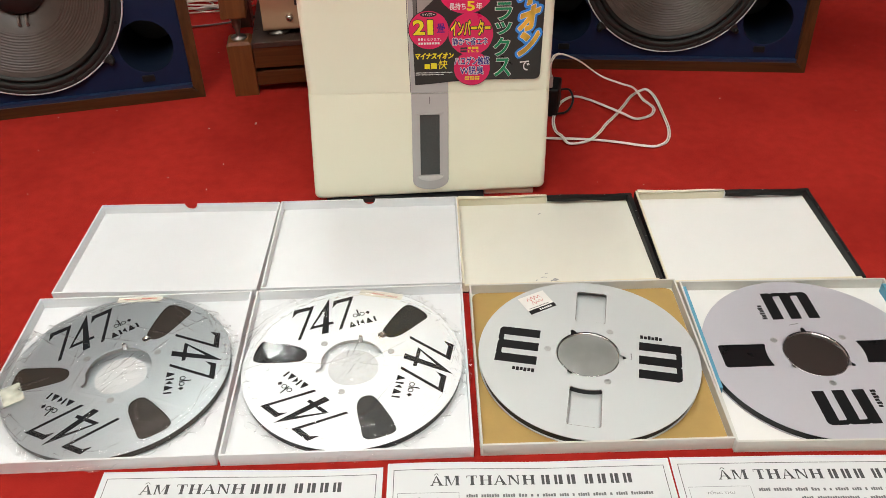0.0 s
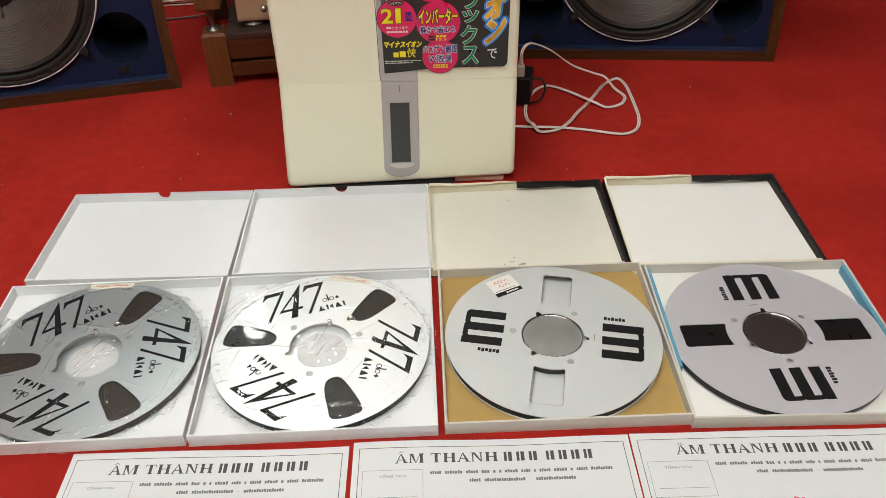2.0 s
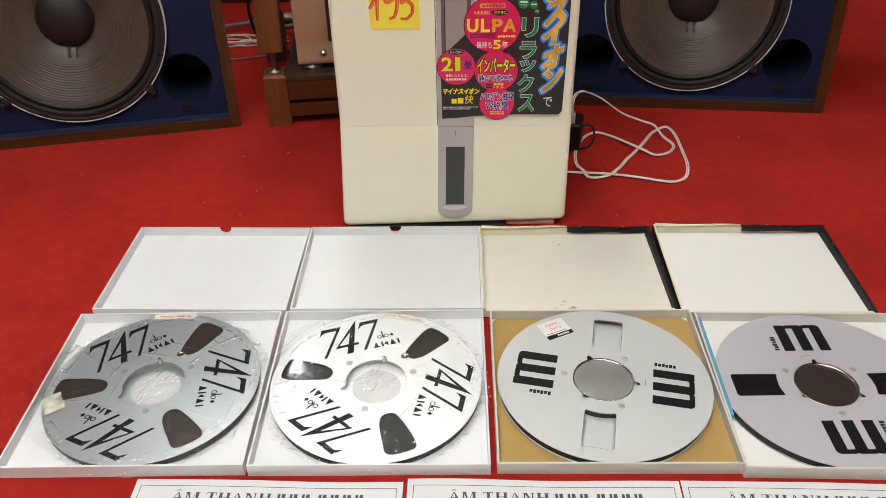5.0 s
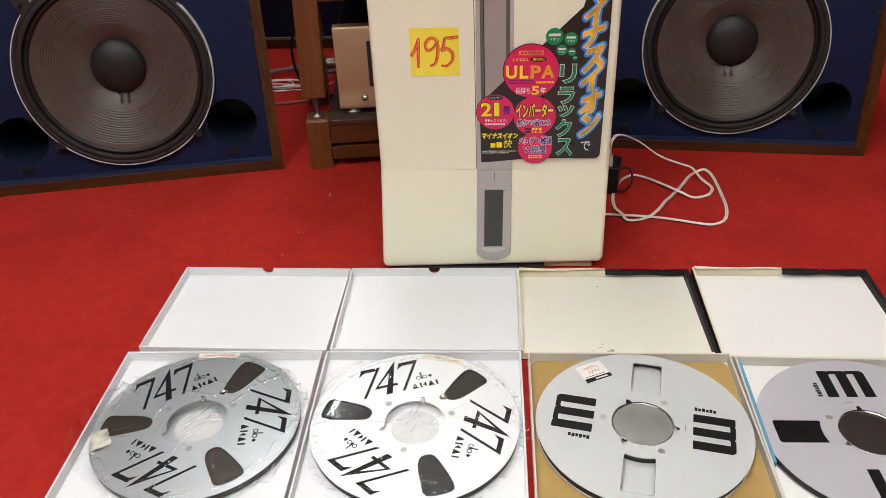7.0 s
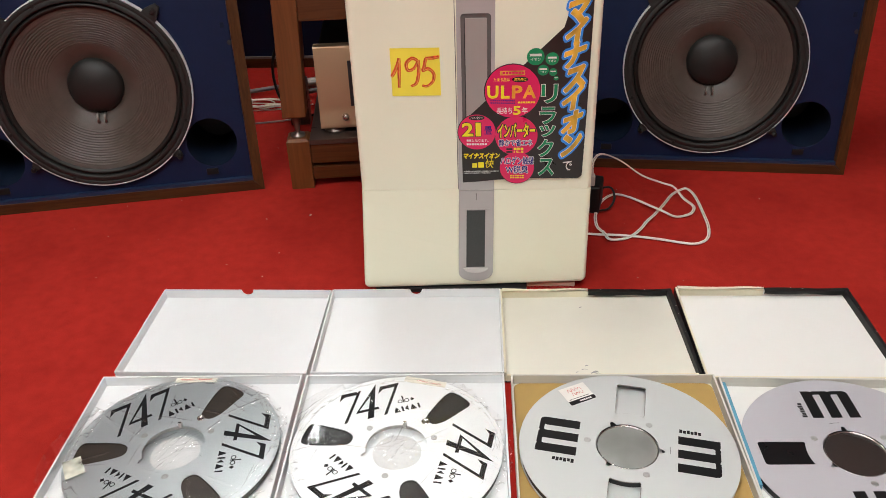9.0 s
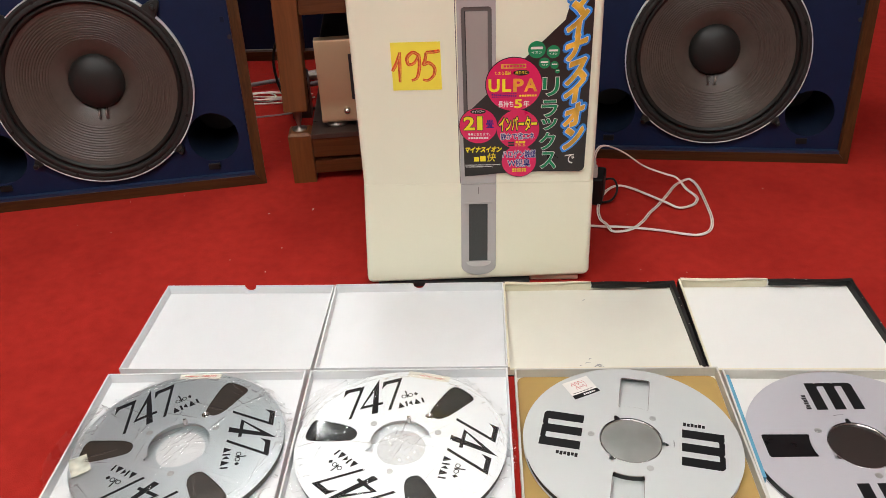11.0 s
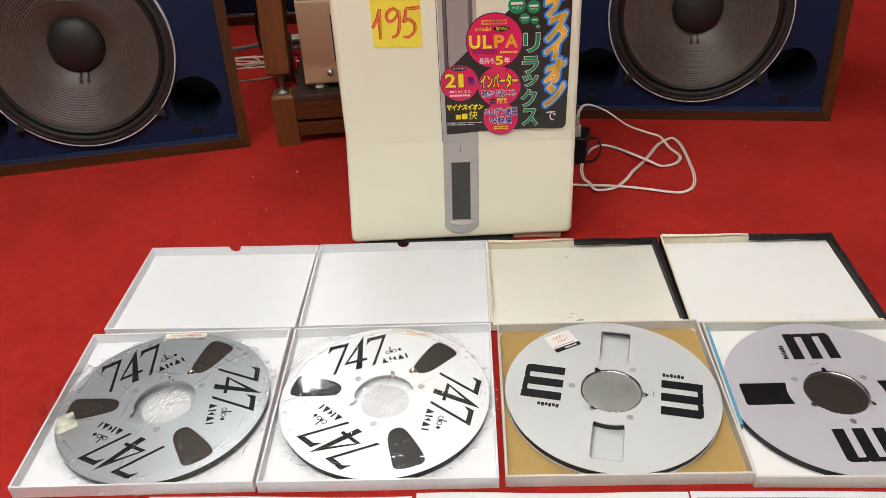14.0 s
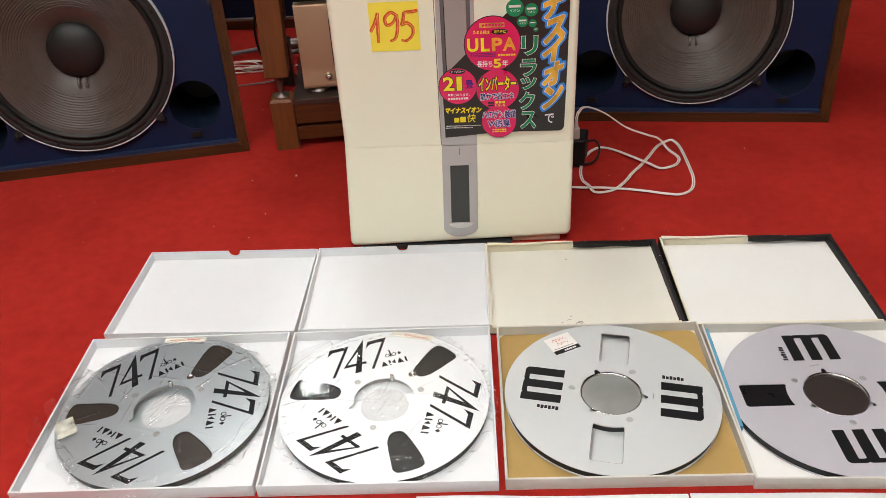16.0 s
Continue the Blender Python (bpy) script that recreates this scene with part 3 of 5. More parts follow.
def reel(cx, cy, finish, windows, first_screw, tape, hub, label, hub_low=0.0, z=0.0):
    t = empty("tape_reel", pose(cx, cy, z))
    part("bottom_flange", plate([circle(R_OUT - 0.0008, 120), circle(0.030, 48)], Z_LOW, Z_LOW + 0.0011), finish, t)
    part("top_flange", plate([circle(R_OUT, 160), hub_loop(first_screw + 60), *windows], Z_TOP - 0.0011, Z_TOP, 0.0003), finish, t)
    rh = 0.052
    wall_mat = DARKGAP if hub_low < 0.001 else HUBWALL
    part("hub_ring", lathe([(rh, Z_LOW + 0.0012), (rh, Z_TOP - 0.0012), (R_HUB + 0.0065, Z_TOP - 0.0012), (R_HUB + 0.0055, Z_LOW + 0.0012)], 64, True), wall_mat, t, smooth=False)
    if tape:
        part("tape_pack", lathe([(0.0522, Z_LOW + 0.0018), (0.0522, Z_TOP - 0.0022), (0.1308, Z_TOP - 0.0022), (0.1308, Z_LOW + 0.0018)], 96, True), tape, t, "wound magnetic tape")
    else:
        # Added dark ring, drawn in place of the shade between the flanges.
        part("rim_shade_ring", lathe([(0.1300, Z_LOW + 0.0013), (0.1300, Z_TOP - 0.0014), (0.1285, Z_TOP - 0.0014), (0.1285, Z_LOW + 0.0013)], 96, True), DARKGAP, t, "dark ring standing in for the shade between the flanges")
        for w in windows:
            mx, my = sum(p[0] for p in w) / len(w), sum(p[1] for p in w) / len(w)
            # Shade at the window's edge is drawn as a thin dark border.
            part("window_shade", plate([w, [(mx + 0.976 * (x - mx), my + 0.976 * (y - my)) for x, y in w]], Z_TOP - 0.0012, Z_TOP - 0.0006), SPIKE, t, "dark border standing in for the shade at the window")
        # Dark ring close round the hub, visible through the windows.
        part("dark_hub_ring", lathe([(0.0560, Z_LOW + 0.0012), (0.0560, Z_TOP - 0.0013), (0.0523, Z_TOP - 0.0013), (0.0523, Z_LOW + 0.0012)], 64, True), DARKGAP, t)
    part("hub_disc", lathe([(0.0362, Z_TOP - 0.003 - hub_low), (0.030, Z_TOP - 0.0018 - hub_low), (0.018, Z_TOP - 0.0005 - hub_low), (0, Z_TOP - hub_low)], 64), hub, t, smooth=True)
    part("hub_rim", lathe([(0.0370, Z_TOP - 0.004), (0.0370, Z_TOP - 0.0012), (0.0364, Z_TOP - 0.0010), (0.0362, Z_TOP - 0.004)], 72), STEEL, t, "thin bright hub edge", smooth=True) if hub_low < 0.001 else None
    for k in range(3):
        screw(t, *polar(R_SCREW, first_screw + 120 * k), Z_TOP)
    return tagged(t, label, "tape reel", "tape reels")


def turned(deg, m=None):
    return pose(0, 0, 0, 0, 0, deg) if m is None else pose(0, 0, 0, 0, 0, deg) @ m


def number_747():
    """Slanted slender numerals, x along the line, y outwards."""
    z = Z_TOP + 0.0002
    mm = lambda pts: [(x / 1000, y / 1000) for x, y in pts]

    def seven(d):
        return [(x / 1000 + d, y / 1000) for x, y in ((-46.9, 116), (-20.3, 116), (-49.8, 60), (-54.1, 60), (-28.0, 109.4), (-44.2, 109.4), (-52.2, 102.6))]

    one, two = flat(seven(0.0), z), flat(seven(0.0526), z)
    four = joined(flat(mm([(-36.4, 73.4), (-30.2, 77.9), (-10.7, 101), (1.6, 123.0)]), z), flat(mm([(-23.6, 59.6), (-14.9, 59.6), (1.6, 123.0), (-10.7, 101)]), z + 0.00002),
                  flat(mm([(-36.2, 73.3), (-4.6, 73.3), (-4.6, 77.9), (-30.4, 77.9)]), z + 0.00004))
    return one, four, two


def brand_blocks():
    """Two rows of plain shapes: rings and bars above, wedges and bars below."""
    z = Z_TOP + 0.0002
    c, r, t = 0.0785, 0.0034, 0.0011
    rows = [plate([circle(r, 24, x, c), circle(r - t, 24, x, c)], z - 0.00015, z) for x in (0.0248, 0.0338)]
    rows.append(bars([(0.0284, 0.0284 + t, c - r, c + 0.0102), (0.0303 - t, 0.0303, c - r, c + 0.0102)], z))
    rows.append(flat([(0.0384, c), (0.0412, c - r), (0.0440, c), (0.0412, c + r)], z))
    top = joined(*rows)
    y0, y1 = 0.0588, 0.0684
    low = [bars([(0.0234, 0.0260, y0, y1), (0.0453, 0.0478, y0, y1)], z), flat([(0.0272, 0.5 * (y0 + y1)), (0.0322, y0), (0.0322, y1)], z)]
    for a in (0.0124, 0.0342):
        low.append(flat([(a, y0), (a + 0.0088, y0), (a + 0.0050, y1), (a + 0.0038, y1)], z))
    return top, joined(*low)


def dress_747(t, first):
    part("key_pin", box(-0.0022, 0.0022, -0.0016, 0.0016, Z_TOP - 0.004, Z_TOP + 0.0050, 0.0008), STEEL, t, "upright metal key pin", m=pose(*polar(0.0395, first - 30), 0, 0, 0, first - 120))
    part("rivet", lathe([(0.0052, Z_TOP), (0.0052, Z_TOP + 0.0006), (0.0036, Z_TOP + 0.0008), (0.0034, Z_TOP + 0.0001), (0, Z_TOP)], 20), STEEL, t, "small metal eyelet", m=pose(*polar(0.0560, first - 56), 0), smooth=True)
    for k in range(3):
        m = turned(first + 120 * k - 90)
        for bm in number_747():
            part("numeral", bm, PRINT, t, "slanted black numeral", m=m)
        for bm in brand_blocks():
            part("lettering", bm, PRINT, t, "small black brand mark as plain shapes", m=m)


def m_shape():
    w, g, s, h = 0.0140, 0.0090, 0.0075, 0.050
    W = 3 * w + 2 * g
    lp = [(0, 0), (w, 0), (w, h - s), (w + 0.002, h - s + 0.001), (w + g, h - s + 0.001), (w + g, 0), (2 * w + g, 0), (2 * w + g, h - s), (2 * w + g + 0.002, h - s + 0.001), (2 * w + 2 * g, h - s + 0.001), (2 * w + 2 * g, 0), (W, 0), (W, h - 0.006)]
    lp += [(W - 0.006 + 0.006 * math.cos(a), h - 0.006 + 0.006 * math.sin(a)) for a in (0.4, 0.8, 1.2, 1.57)]
    lp += [(2 * w + g + 0.001, h), (2 * w + g - 0.0005, h - 0.0015), (2 * w + g - 0.004, h), (w + 0.001, h), (w - 0.0005, h - 0.0012), (w - 0.003, h), (0, h)]
    return [(x - W / 2, y) for x, y in lp]


def dress_m(t, angles):
    for a in angles:
        part("printed_mark", flat(m_shape(), Z_TOP + 0.0002), PRINT, t, "bold black three-stroke mark", m=turned(a - 90, pose(0, 0.060, 0)))
        part("lettering", bars([(-0.0425 + (0.0012 * (k % 2)), -0.0362, 0.0612 + 0.0045 * k, 0.0612 + 0.0045 * k + 0.0036) for k in range(6)], Z_TOP + 0.0002), PRINT, t, "small black lettering as plain blocks", m=turned(a - 90))


reel1 = reel(-0.3200, 0.7850, ALU, [wedge_window(a) for a in (68, 188, 308)], 158, TAPEBROWN, HUBWHITE, "grey aluminium tape reel with black numerals, wrapped in film", 0.009)
dress_747(reel1, 128)
reel2 = reel(-0.0400, 0.7980, ALUSHINE, [wedge_window(a) for a in (51, 171, 291)], 141, TAPEBLACK, HUBWHITE, "aluminium tape reel with black numerals and painted-in sheen, wrapped in film", 0.009)
dress_747(reel2, 111)
reel3 = reel(0.2439, 0.8095, SATIN, [square_window(a) for a in (80.4, 260.4)], 50, None, HUBGREY, "satin silver empty tape reel with two bold black marks", z=0.0016)
dress_m(reel3, (170, 350))
reel4 = reel(0.5163, 0.8115, SATINLILAC, [square_window(a) for a in (182.6, 2.6)], 33, TAPEBLACK, HUBBROWN, "lilac-silver tape reel with dark tape and bold black marks")
dress_m(reel4, (93, 273))


def small_print_arc(t, mid, n):
    """A short arc of tiny print beside the hub."""
    for k in range(n):
        part("small_print", bars([(0.0505, 0.0517, -0.0005, 0.0005)], Z_TOP + 0.0002), INKLIGHT, t, "tiny grey print as plain blocks", m=turned(mid + 1.6 * (k - n / 2)))


small_print_arc(reel3, -6, 8)
small_print_arc(reel4, 103, 9)


def paper_label(parent, x, y, rot, w, h, material, rects, ink, name="paper_label", label="", z=Z_TOP + 0.0003):
    ob = part(name, box(-w / 2, w / 2, -h / 2, h / 2, z, z + 0.0002), material, parent, label, m=pose(x, y, 0, 0, 0, rot))
    part("scribble", joined(*[ribbon(r, 0.0007, z + 0.0004) for r in rects]), ink, ob, "red handwriting as plain strokes")
    return ob


def scrawl(x0, x1, y, a, n, seed):
    rnd = random.Random(seed)
    return [(x0 + (x1 - x0) * i / n, y + a * (0.5 if i % 2 else -0.5) * rnd.uniform(0.5, 1.2)) for i in range(n + 1)]


paper_label(reel1, -0.014, 0.128, 3, 0.058, 0.011, LABEL, [scrawl(-0.022, -0.002, 0, 0.0028, 15, 1), scrawl(0.002, 0.022, 0.0005, 0.0034, 17, 2)], REDINK, label="white label strip with red handwriting")
paper_label(reel2, 0.025, 0.1225, -11, 0.058, 0.011, LABEL, [scrawl(-0.012, 0.004, 0, 0.003, 12, 3), scrawl(0.008, 0.022, -0.001, 0.004, 9, 4)], REDINK, label="pale label strip with red handwriting")
st = paper_label(reel3, -0.0545, 0.0925, 28, 0.038, 0.034, S_WHITE, [scrawl(-0.010, 0.010, 0.009, 0.006, 8, 5), scrawl(-0.007, 0.010, 0.001, 0.006, 7, 6)], REDINK, label="small white sticker with red handwriting and a black band")
part("band", bars([(-0.019, 0.019, -0.017, -0.0095)], Z_TOP + 0.0007), PRINT, st, "black band")
part("small_print", bars([(-0.016 + 0.005 * k, -0.012 + 0.005 * k, -0.0075, -0.0062) for k in range(6)], Z_TOP + 0.0007), INKLIGHT, st)
part("band_lettering", bars([(-0.004 + 0.003 * k, -0.0018 + 0.003 * k, -0.0148, -0.012) for k in range(6)], Z_TOP + 0.0009), S_WHITE, st)


def film_bag(cx, cy, seed, tail):
    """Loose clear film over a reel, drawn into long straight creases, bunched at the rim, with a tail of spare film to one side."""
    nr, na = 190, 720
    rnd = random.Random(int(seed * 10))
    creases = []
    for k in range(40):
        a = rnd.uniform(0, 360) if k % 4 else tail + rnd.uniform(-50, 50)
        r0 = rnd.uniform(0.045, 0.125) if k % 4 else rnd.uniform(0.118, 0.140)
        x0, y0 = polar(r0, a)
        way = a + rnd.choice((rnd.uniform(-25, 25), rnd.uniform(60, 120)))
        creases.append((x0, y0, math.cos(radians(way)), math.sin(radians(way)), rnd.uniform(0.012, 0.065), rnd.uniform(0.0016, 0.0034), rnd.uniform(0.0003, 0.0011)))
    for k in range(84):
        a = rnd.uniform(0, 360) if k % 3 else tail + 180 + rnd.uniform(-70, 50)
        x0, y0 = polar(rnd.uniform(0.121, 0.139), a)
        way = a + 90 + rnd.gauss(0, 9)
        creases.append((x0, y0, math.cos(radians(way)), math.sin(radians(way)), rnd.uniform(0.012, 0.038), rnd.uniform(0.0011, 0.0022), rnd.uniform(0.0010, 0.0030)))
    for k in range(12):
        x0, y0 = polar(rnd.uniform(0.0, 0.026), rnd.uniform(0, 360))
        way = rnd.gauss(60, 35)
        creases.append((x0, y0, math.cos(radians(way)), math.sin(radians(way)), rnd.uniform(0.010, 0.030), rnd.uniform(0.0014, 0.0024), rnd.uniform(0.0007, 0.0018)))
    rows = []
    for i in range(nr + 1):
        f = i / nr
        for k in range(na):
            a = 2 * math.pi * k / na
            ca, sa = math.cos(a), math.sin(a)
            d = abs((math.degrees(a) - tail + 180) % 360 - 180)
            spare = max(0.0, 1 - d / 42)
            r_edge = 0.1430 + 0.0060 * noise.noise((3 * ca, 3 * sa, seed)) + 0.0040 * noise.noise((13 * ca, 13 * sa, seed)) + (0.020 if seed < 5 else 0.015) * spare
            r = f * r_edge
            x, y = r * ca, r * sa
            z = Z_TOP + 0.0019 + 0.0004 * noise.noise((x * 16, y * 16, seed))
            hub = max(0.0, 1 - r / 0.040)
            z += min(1.0, 2 * hub) * 0.0024 * (abs(noise.noise((x * 60, y * 60, seed))) - 0.35)
            over = min(1.0, max(0.0, (r - 0.118) / 0.018))
            if over > 0:
                fold = (1 - abs(noise.noise((8 * ca, 8 * sa, r * 40 + seed)))) ** 5 - 0.4 + 0.45 * noise.noise((19 * ca, 19 * sa, r * 60 + seed))
                z += over * 0.0052 * fold - 0.0085 * (1 - 0.75 * spare) * over ** 2
            rows.append((x, y, z, r, spare))
    v = np.array(rows)
    lift = np.zeros(len(v))
    for x0, y0, dx, dy, l, w, h in creases:
        u, q = (v[:, 0] - x0) * dx + (v[:, 1] - y0) * dy, (v[:, 0] - x0) * dy - (v[:, 1] - y0) * dx
        lift += h * np.exp(-2.5 * (q / w) ** 2) * np.clip(1 - (u / l) ** 2, 0, 1)
    v[:, 2] += lift
    r = v[:, 3]
    far = (v[:, 4] > 0) & (r > 0.130)
    v[far, 2] = np.maximum(v[far, 2], 0.0188 + 0.0010 * np.sin(v[far, 0] * 170 + seed) * np.sin(v[far, 1] * 140) + 0.4 * lift[far])
    v[:, 2] = np.where(r > R_OUT, np.maximum(v[:, 2], 0.0048), np.maximum(v[:, 2], Z_TOP + 0.0006))
    t = empty("plastic_bag", pose(cx, cy, 0))
    split = next(i for i in range(nr) if i / nr > 0.84)
    for name, i0, i1, lab in (("cover_film", 1, split, "clear creased film over the flange"), ("gathered_film", split, nr, "crumpled film edge gathered round the rim")):
        me = bpy.data.meshes.new(name)
        co = v[i0 * na:(i1 + 1) * na, :3].tolist()
        n = i1 - i0
        faces = [(i * na + k, i * na + (k + 1) % na, (i + 1) * na + (k + 1) % na, (i + 1) * na + k) for i in range(n) for k in range(na)]
        if i0 == 1:
            faces.append(tuple(range(na))[::-1])
        me.from_pydata(co, [], faces)
        part(name, me, FILM, t, lab, smooth=True).visible_shadow = False
    return tagged(t, "crumpled clear plastic film wrapped round a tape reel", "plastic film", "film wraps")


bag1 = film_bag(-0.3200, 0.7850, 2.0, 195)
film_bag(-0.0400, 0.7980, 7.0, 170)
part("adhesive_tape", plate([[(-0.0165, -0.0085), (0.0150, -0.0125), (0.0168, 0.0105), (-0.0140, 0.0130)]], Z_TOP + 0.0040, Z_TOP + 0.0042), OLDTAPE, bag1, "yellowed sticky tape piece", m=pose(-0.110, -0.043, 0, 0, 0, -50))


# ---- printed sheets ----
def serif_title(x0, x1, y0, y1):
    """The title in serif capitals, from y0 to the caps' height y1."""
    t, n, s = 0.24, 0.10, 0.07
    shapes = []

    def quad(*p):
        shapes.append(p)

    def stem(x, w):
        quad((x, 0), (x + w, 0), (x + w, 1), (x, 1))

    def serif(x, w, y):
        quad((x - 0.07, y), (x + w + 0.07, y), (x + w + 0.07, y + s), (x - 0.07, y + s))

    u = 0.0
    for c in "\u00c2M THANH":
        k = len(shapes)
        if c in "A\u00c2":
            w = 0.98
            quad((0.08, 0), (0.08 + n, 0), (0.50, 0.95), (0.46, 1.0))
            quad((0.74, 0), (0.74 + t * 1.1, 0), (0.53, 1.0), (0.45, 1.0))
            quad((0.24, 0.32), (0.68, 0.32), (0.66, 0.32 + s), (0.26, 0.32 + s))
            serif(0.08, n, 0), serif(0.74, t * 1.1, 0)
            if c != "A":
                quad((0.28, 1.07), (0.36, 1.07), (0.51, 1.27), (0.45, 1.27)), quad((0.64, 1.07), (0.72, 1.07), (0.55, 1.27), (0.49, 1.27))
        elif c == "M":
            w = 1.22
            stem(0.12, n), stem(0.94, t)
            quad((0.12, 1), (0.12 + t, 1), (0.62, 0.0), (0.56, 0.0)), quad((0.94, 1), (1.0, 1), (0.62, 0.0), (0.57, 0.0))
            serif(0.12, n, 0), serif(0.94, t, 0), serif(0.10, t, 1 - s), serif(0.94, t, 1 - s)
        elif c == "T":
            w = 0.90
            stem(0.37, t), serif(0.37, t, 0)
            quad((0.04, 1 - s), (0.87, 1 - s), (0.87, 1), (0.04, 1)), quad((0.02, 0.74), (0.06, 0.74), (0.10, 1), (0.04, 1)), quad((0.85, 0.74), (0.89, 0.74), (0.87, 1), (0.81, 1))
        elif c == "H":
            w = 1.04
            for a in (0.12, 0.75):
                stem(a, t), serif(a, t, 0), serif(a, t, 1 - s)
            quad((0.2, 0.48), (0.85, 0.48), (0.85, 0.48 + s), (0.2, 0.48 + s))
        elif c == "N":
            w = 1.04
            stem(0.14, n), stem(0.82, n), serif(0.14, n, 0), serif(0.10, n, 1 - s), serif(0.82, n, 1 - s)
            quad((0.12, 1), (0.12 + t * 1.1, 1), (0.82 + n, 0.0), (0.82 + n - 0.1, 0.0))
        else:
            w = 0.30
        shapes[k:] = [[(x + u, y) for x, y in q] for q in shapes[k:]]
        u += w + 0.13
    bm = bmesh.new()
    for q in shapes:
        bm.faces.new([bm.verts.new((x0 + (x1 - x0) * x / u, y0 + (y1 - y0) * y, 0)) for x, y in q])
    return bm


def sheet(x, y, rot, label, pink=False):
    """A landscape sheet; its top left corner at (x, y)."""
    t = empty("paper_sheet", pose(x, y, 0, 0, 0, rot))
    W, H, z = 0.300, 0.210, 0.0012
    bm = bmesh.new()
    nx, ny = 30, 20
    curl = lambda u, v: z + 0.0008 * math.sin(u * 23 + x * 20) * (1 - v / 0.3) + 0.0015 * max(0, 1 - v / 0.02) * (0.5 + 0.5 * math.sin(u * 31 + 9 * x))
    g = [[bm.verts.new((W * i / nx, -H * j / ny, curl(W * i / nx, H * j / ny))) for i in range(nx + 1)] for j in range(ny + 1)]
    for j in range(ny):
        for i in range(nx):
            bm.faces.new((g[j][i], g[j + 1][i], g[j + 1][i + 1], g[j][i + 1]))
    part("page", bm, PAPER, t, smooth=True)
    zp = 0.0003

    def ink(name, me, material, lab=""):
        if isinstance(me, bmesh.types.BMesh):
            bmesh.ops.subdivide_edges(me, edges=[e for e in me.edges if e.calc_length() > 0.06], cuts=14)
            for v in me.verts:
                v.co.z = curl(v.co.x, -v.co.y) + zp
            for i, f in enumerate(me.faces):
                if name == "title":
                    for v in f.verts:
                        v.co.z += 0.000004 * i
        else:
            for v in me.vertices:
                v.co.z = curl(v.co.x, -v.co.y) + zp
        part(name, me, material, t, lab)

    a, b, th = 0.0065, 0.0085, 0.0007
    ink("border_line", bars([(a, W - a, -b - th, -b)], 0), INK)
    ink("border_line", bars([(a, W - a, -H + b, -H + b + th)], 0), INK)
    ink("border_line", bars([(a, a + th, -H + b, -b - th)], 0), INK)
    ink("border_line", bars([(W - a - th, W - a, -H + b, -b - th)], 0), INK)
    ink("title", serif_title(0.0455, 0.1570, -0.0292, -0.0172), INK, "bold dark serif title letters")
    rnd = random.Random(5)
    for k in range(7):
        u = 0.1625 + 0.0135 * k + (0.0050 if k > 2 else 0.0)
        ink("title_bar", bars([(u, u + 0.0030, -0.0292, -0.0172), (u + 0.0046, u + 0.0085, -0.0292, -0.0172)], 0), INK, "dark title bars")
    words, u = [], 0.083
    for w in (0.012, 0.019, 0.013, 0.009, 0.003, 0.0025, 0.014, 0.010, 0.0025, 0.012, 0.014, 0.003, 0.012, 0.023):
        words.append((u, u + w, -0.0440, -0.0400))
        u += w + 0.0034
    words += [(0.124, 0.136, -0.0545, -0.0505), (0.140, 0.183, -0.0545, -0.0505), (0.187, 0.190, -0.0530, -0.0520), (0.194, 0.236, -0.0545, -0.0505)]
    for u0, u1, v0, v1 in words:
        n = max(1, round((u1 - u0) / 0.0026))
        st = (u1 - u0) / n
        ink("text_bar", bars([(u0 + st * k, u0 + st * (k + 0.80), v0, v1 - (0.0007 if (7 * k + n) % 3 else 0)) for k in range(n)], 0), INKLIGHT)
    x0, x1, y0, y1, th = 0.0115, 0.0755, -0.0820, -0.0375, 0.0004
    ink("form_box", bars([(x0, x1, y1 - th, y1), (x0, x1, y0, y0 + th), (x0, x0 + th, y0 + th, y1 - th), (x1 - th, x1, y0 + th, y1 - th), (x0 + 0.006, x1 - 0.006, -0.0715, -0.0711)], 0), INKLIGHT)
    ink("form_heading", writing("TỔNG THU", 0.0285, 0.0575, -0.0470, -0.0425, 0), INKLIGHT)
    ink("form_bars", bars([(0.012, 0.030, -0.0925, -0.0890), (0.034, 0.052, -0.0925, -0.0890)], 0), INKLIGHT)
    if pink:
        ink("handwriting", joined(ribbon([(0.098, -0.097), (0.102, -0.088), (0.108, -0.0875), (0.106, -0.096)], 0.0016), ribbon([(0.148, -0.098), (0.152, -0.0855), (0.157, -0.087), (0.162, -0.0855)], 0.0016)), PINKINK, "pink marker strokes")
    return tagged(t, label, "paper sheet", "printed sheets")


sheet(-0.2925, 0.6465, 1.2, "white printed form sheet with a dark title lying on the carpet")
sheet(0.0120, 0.6580, 1.5, "white printed form sheet with a dark title lying on the carpet")
sheet(0.3140, 0.6670, 1.2, "white printed form sheet with pink handwriting", True)


# ---- air purifier ----
ap = empty("air_purifier", pose(-0.131, 1.177, 0, 0, 0, 1.66))
AW, AH, AD = 0.352, 0.560, 0.19


def rounded_front(x0, x1, z0, z1, y0, y1, r, seg=4):
    """A panel whose front and side edges are rounded."""
    bm = box(x0, x1, y0, y1, z0, z1)
    if z0 < 0.1:
        low = [e for e in bm.edges if all(v.co.z < z0 + 1e-5 for v in e.verts) and abs(e.verts[0].co.x - e.verts[1].co.x) < 1e-6]
        bmesh.ops.bevel(bm, geom=low, offset=0.010, segments=5, affect="EDGES", profile=0.5)
    es = [e for e in bm.edges if all(v.co.y < y0 + 1e-5 for v in e.verts) and not all(abs(v.co.z - 0.1764) < 0.001 for v in e.verts)]
    bmesh.ops.bevel(bm, geom=es, offset=r, segments=seg, affect="EDGES", profile=0.5)
    return bm


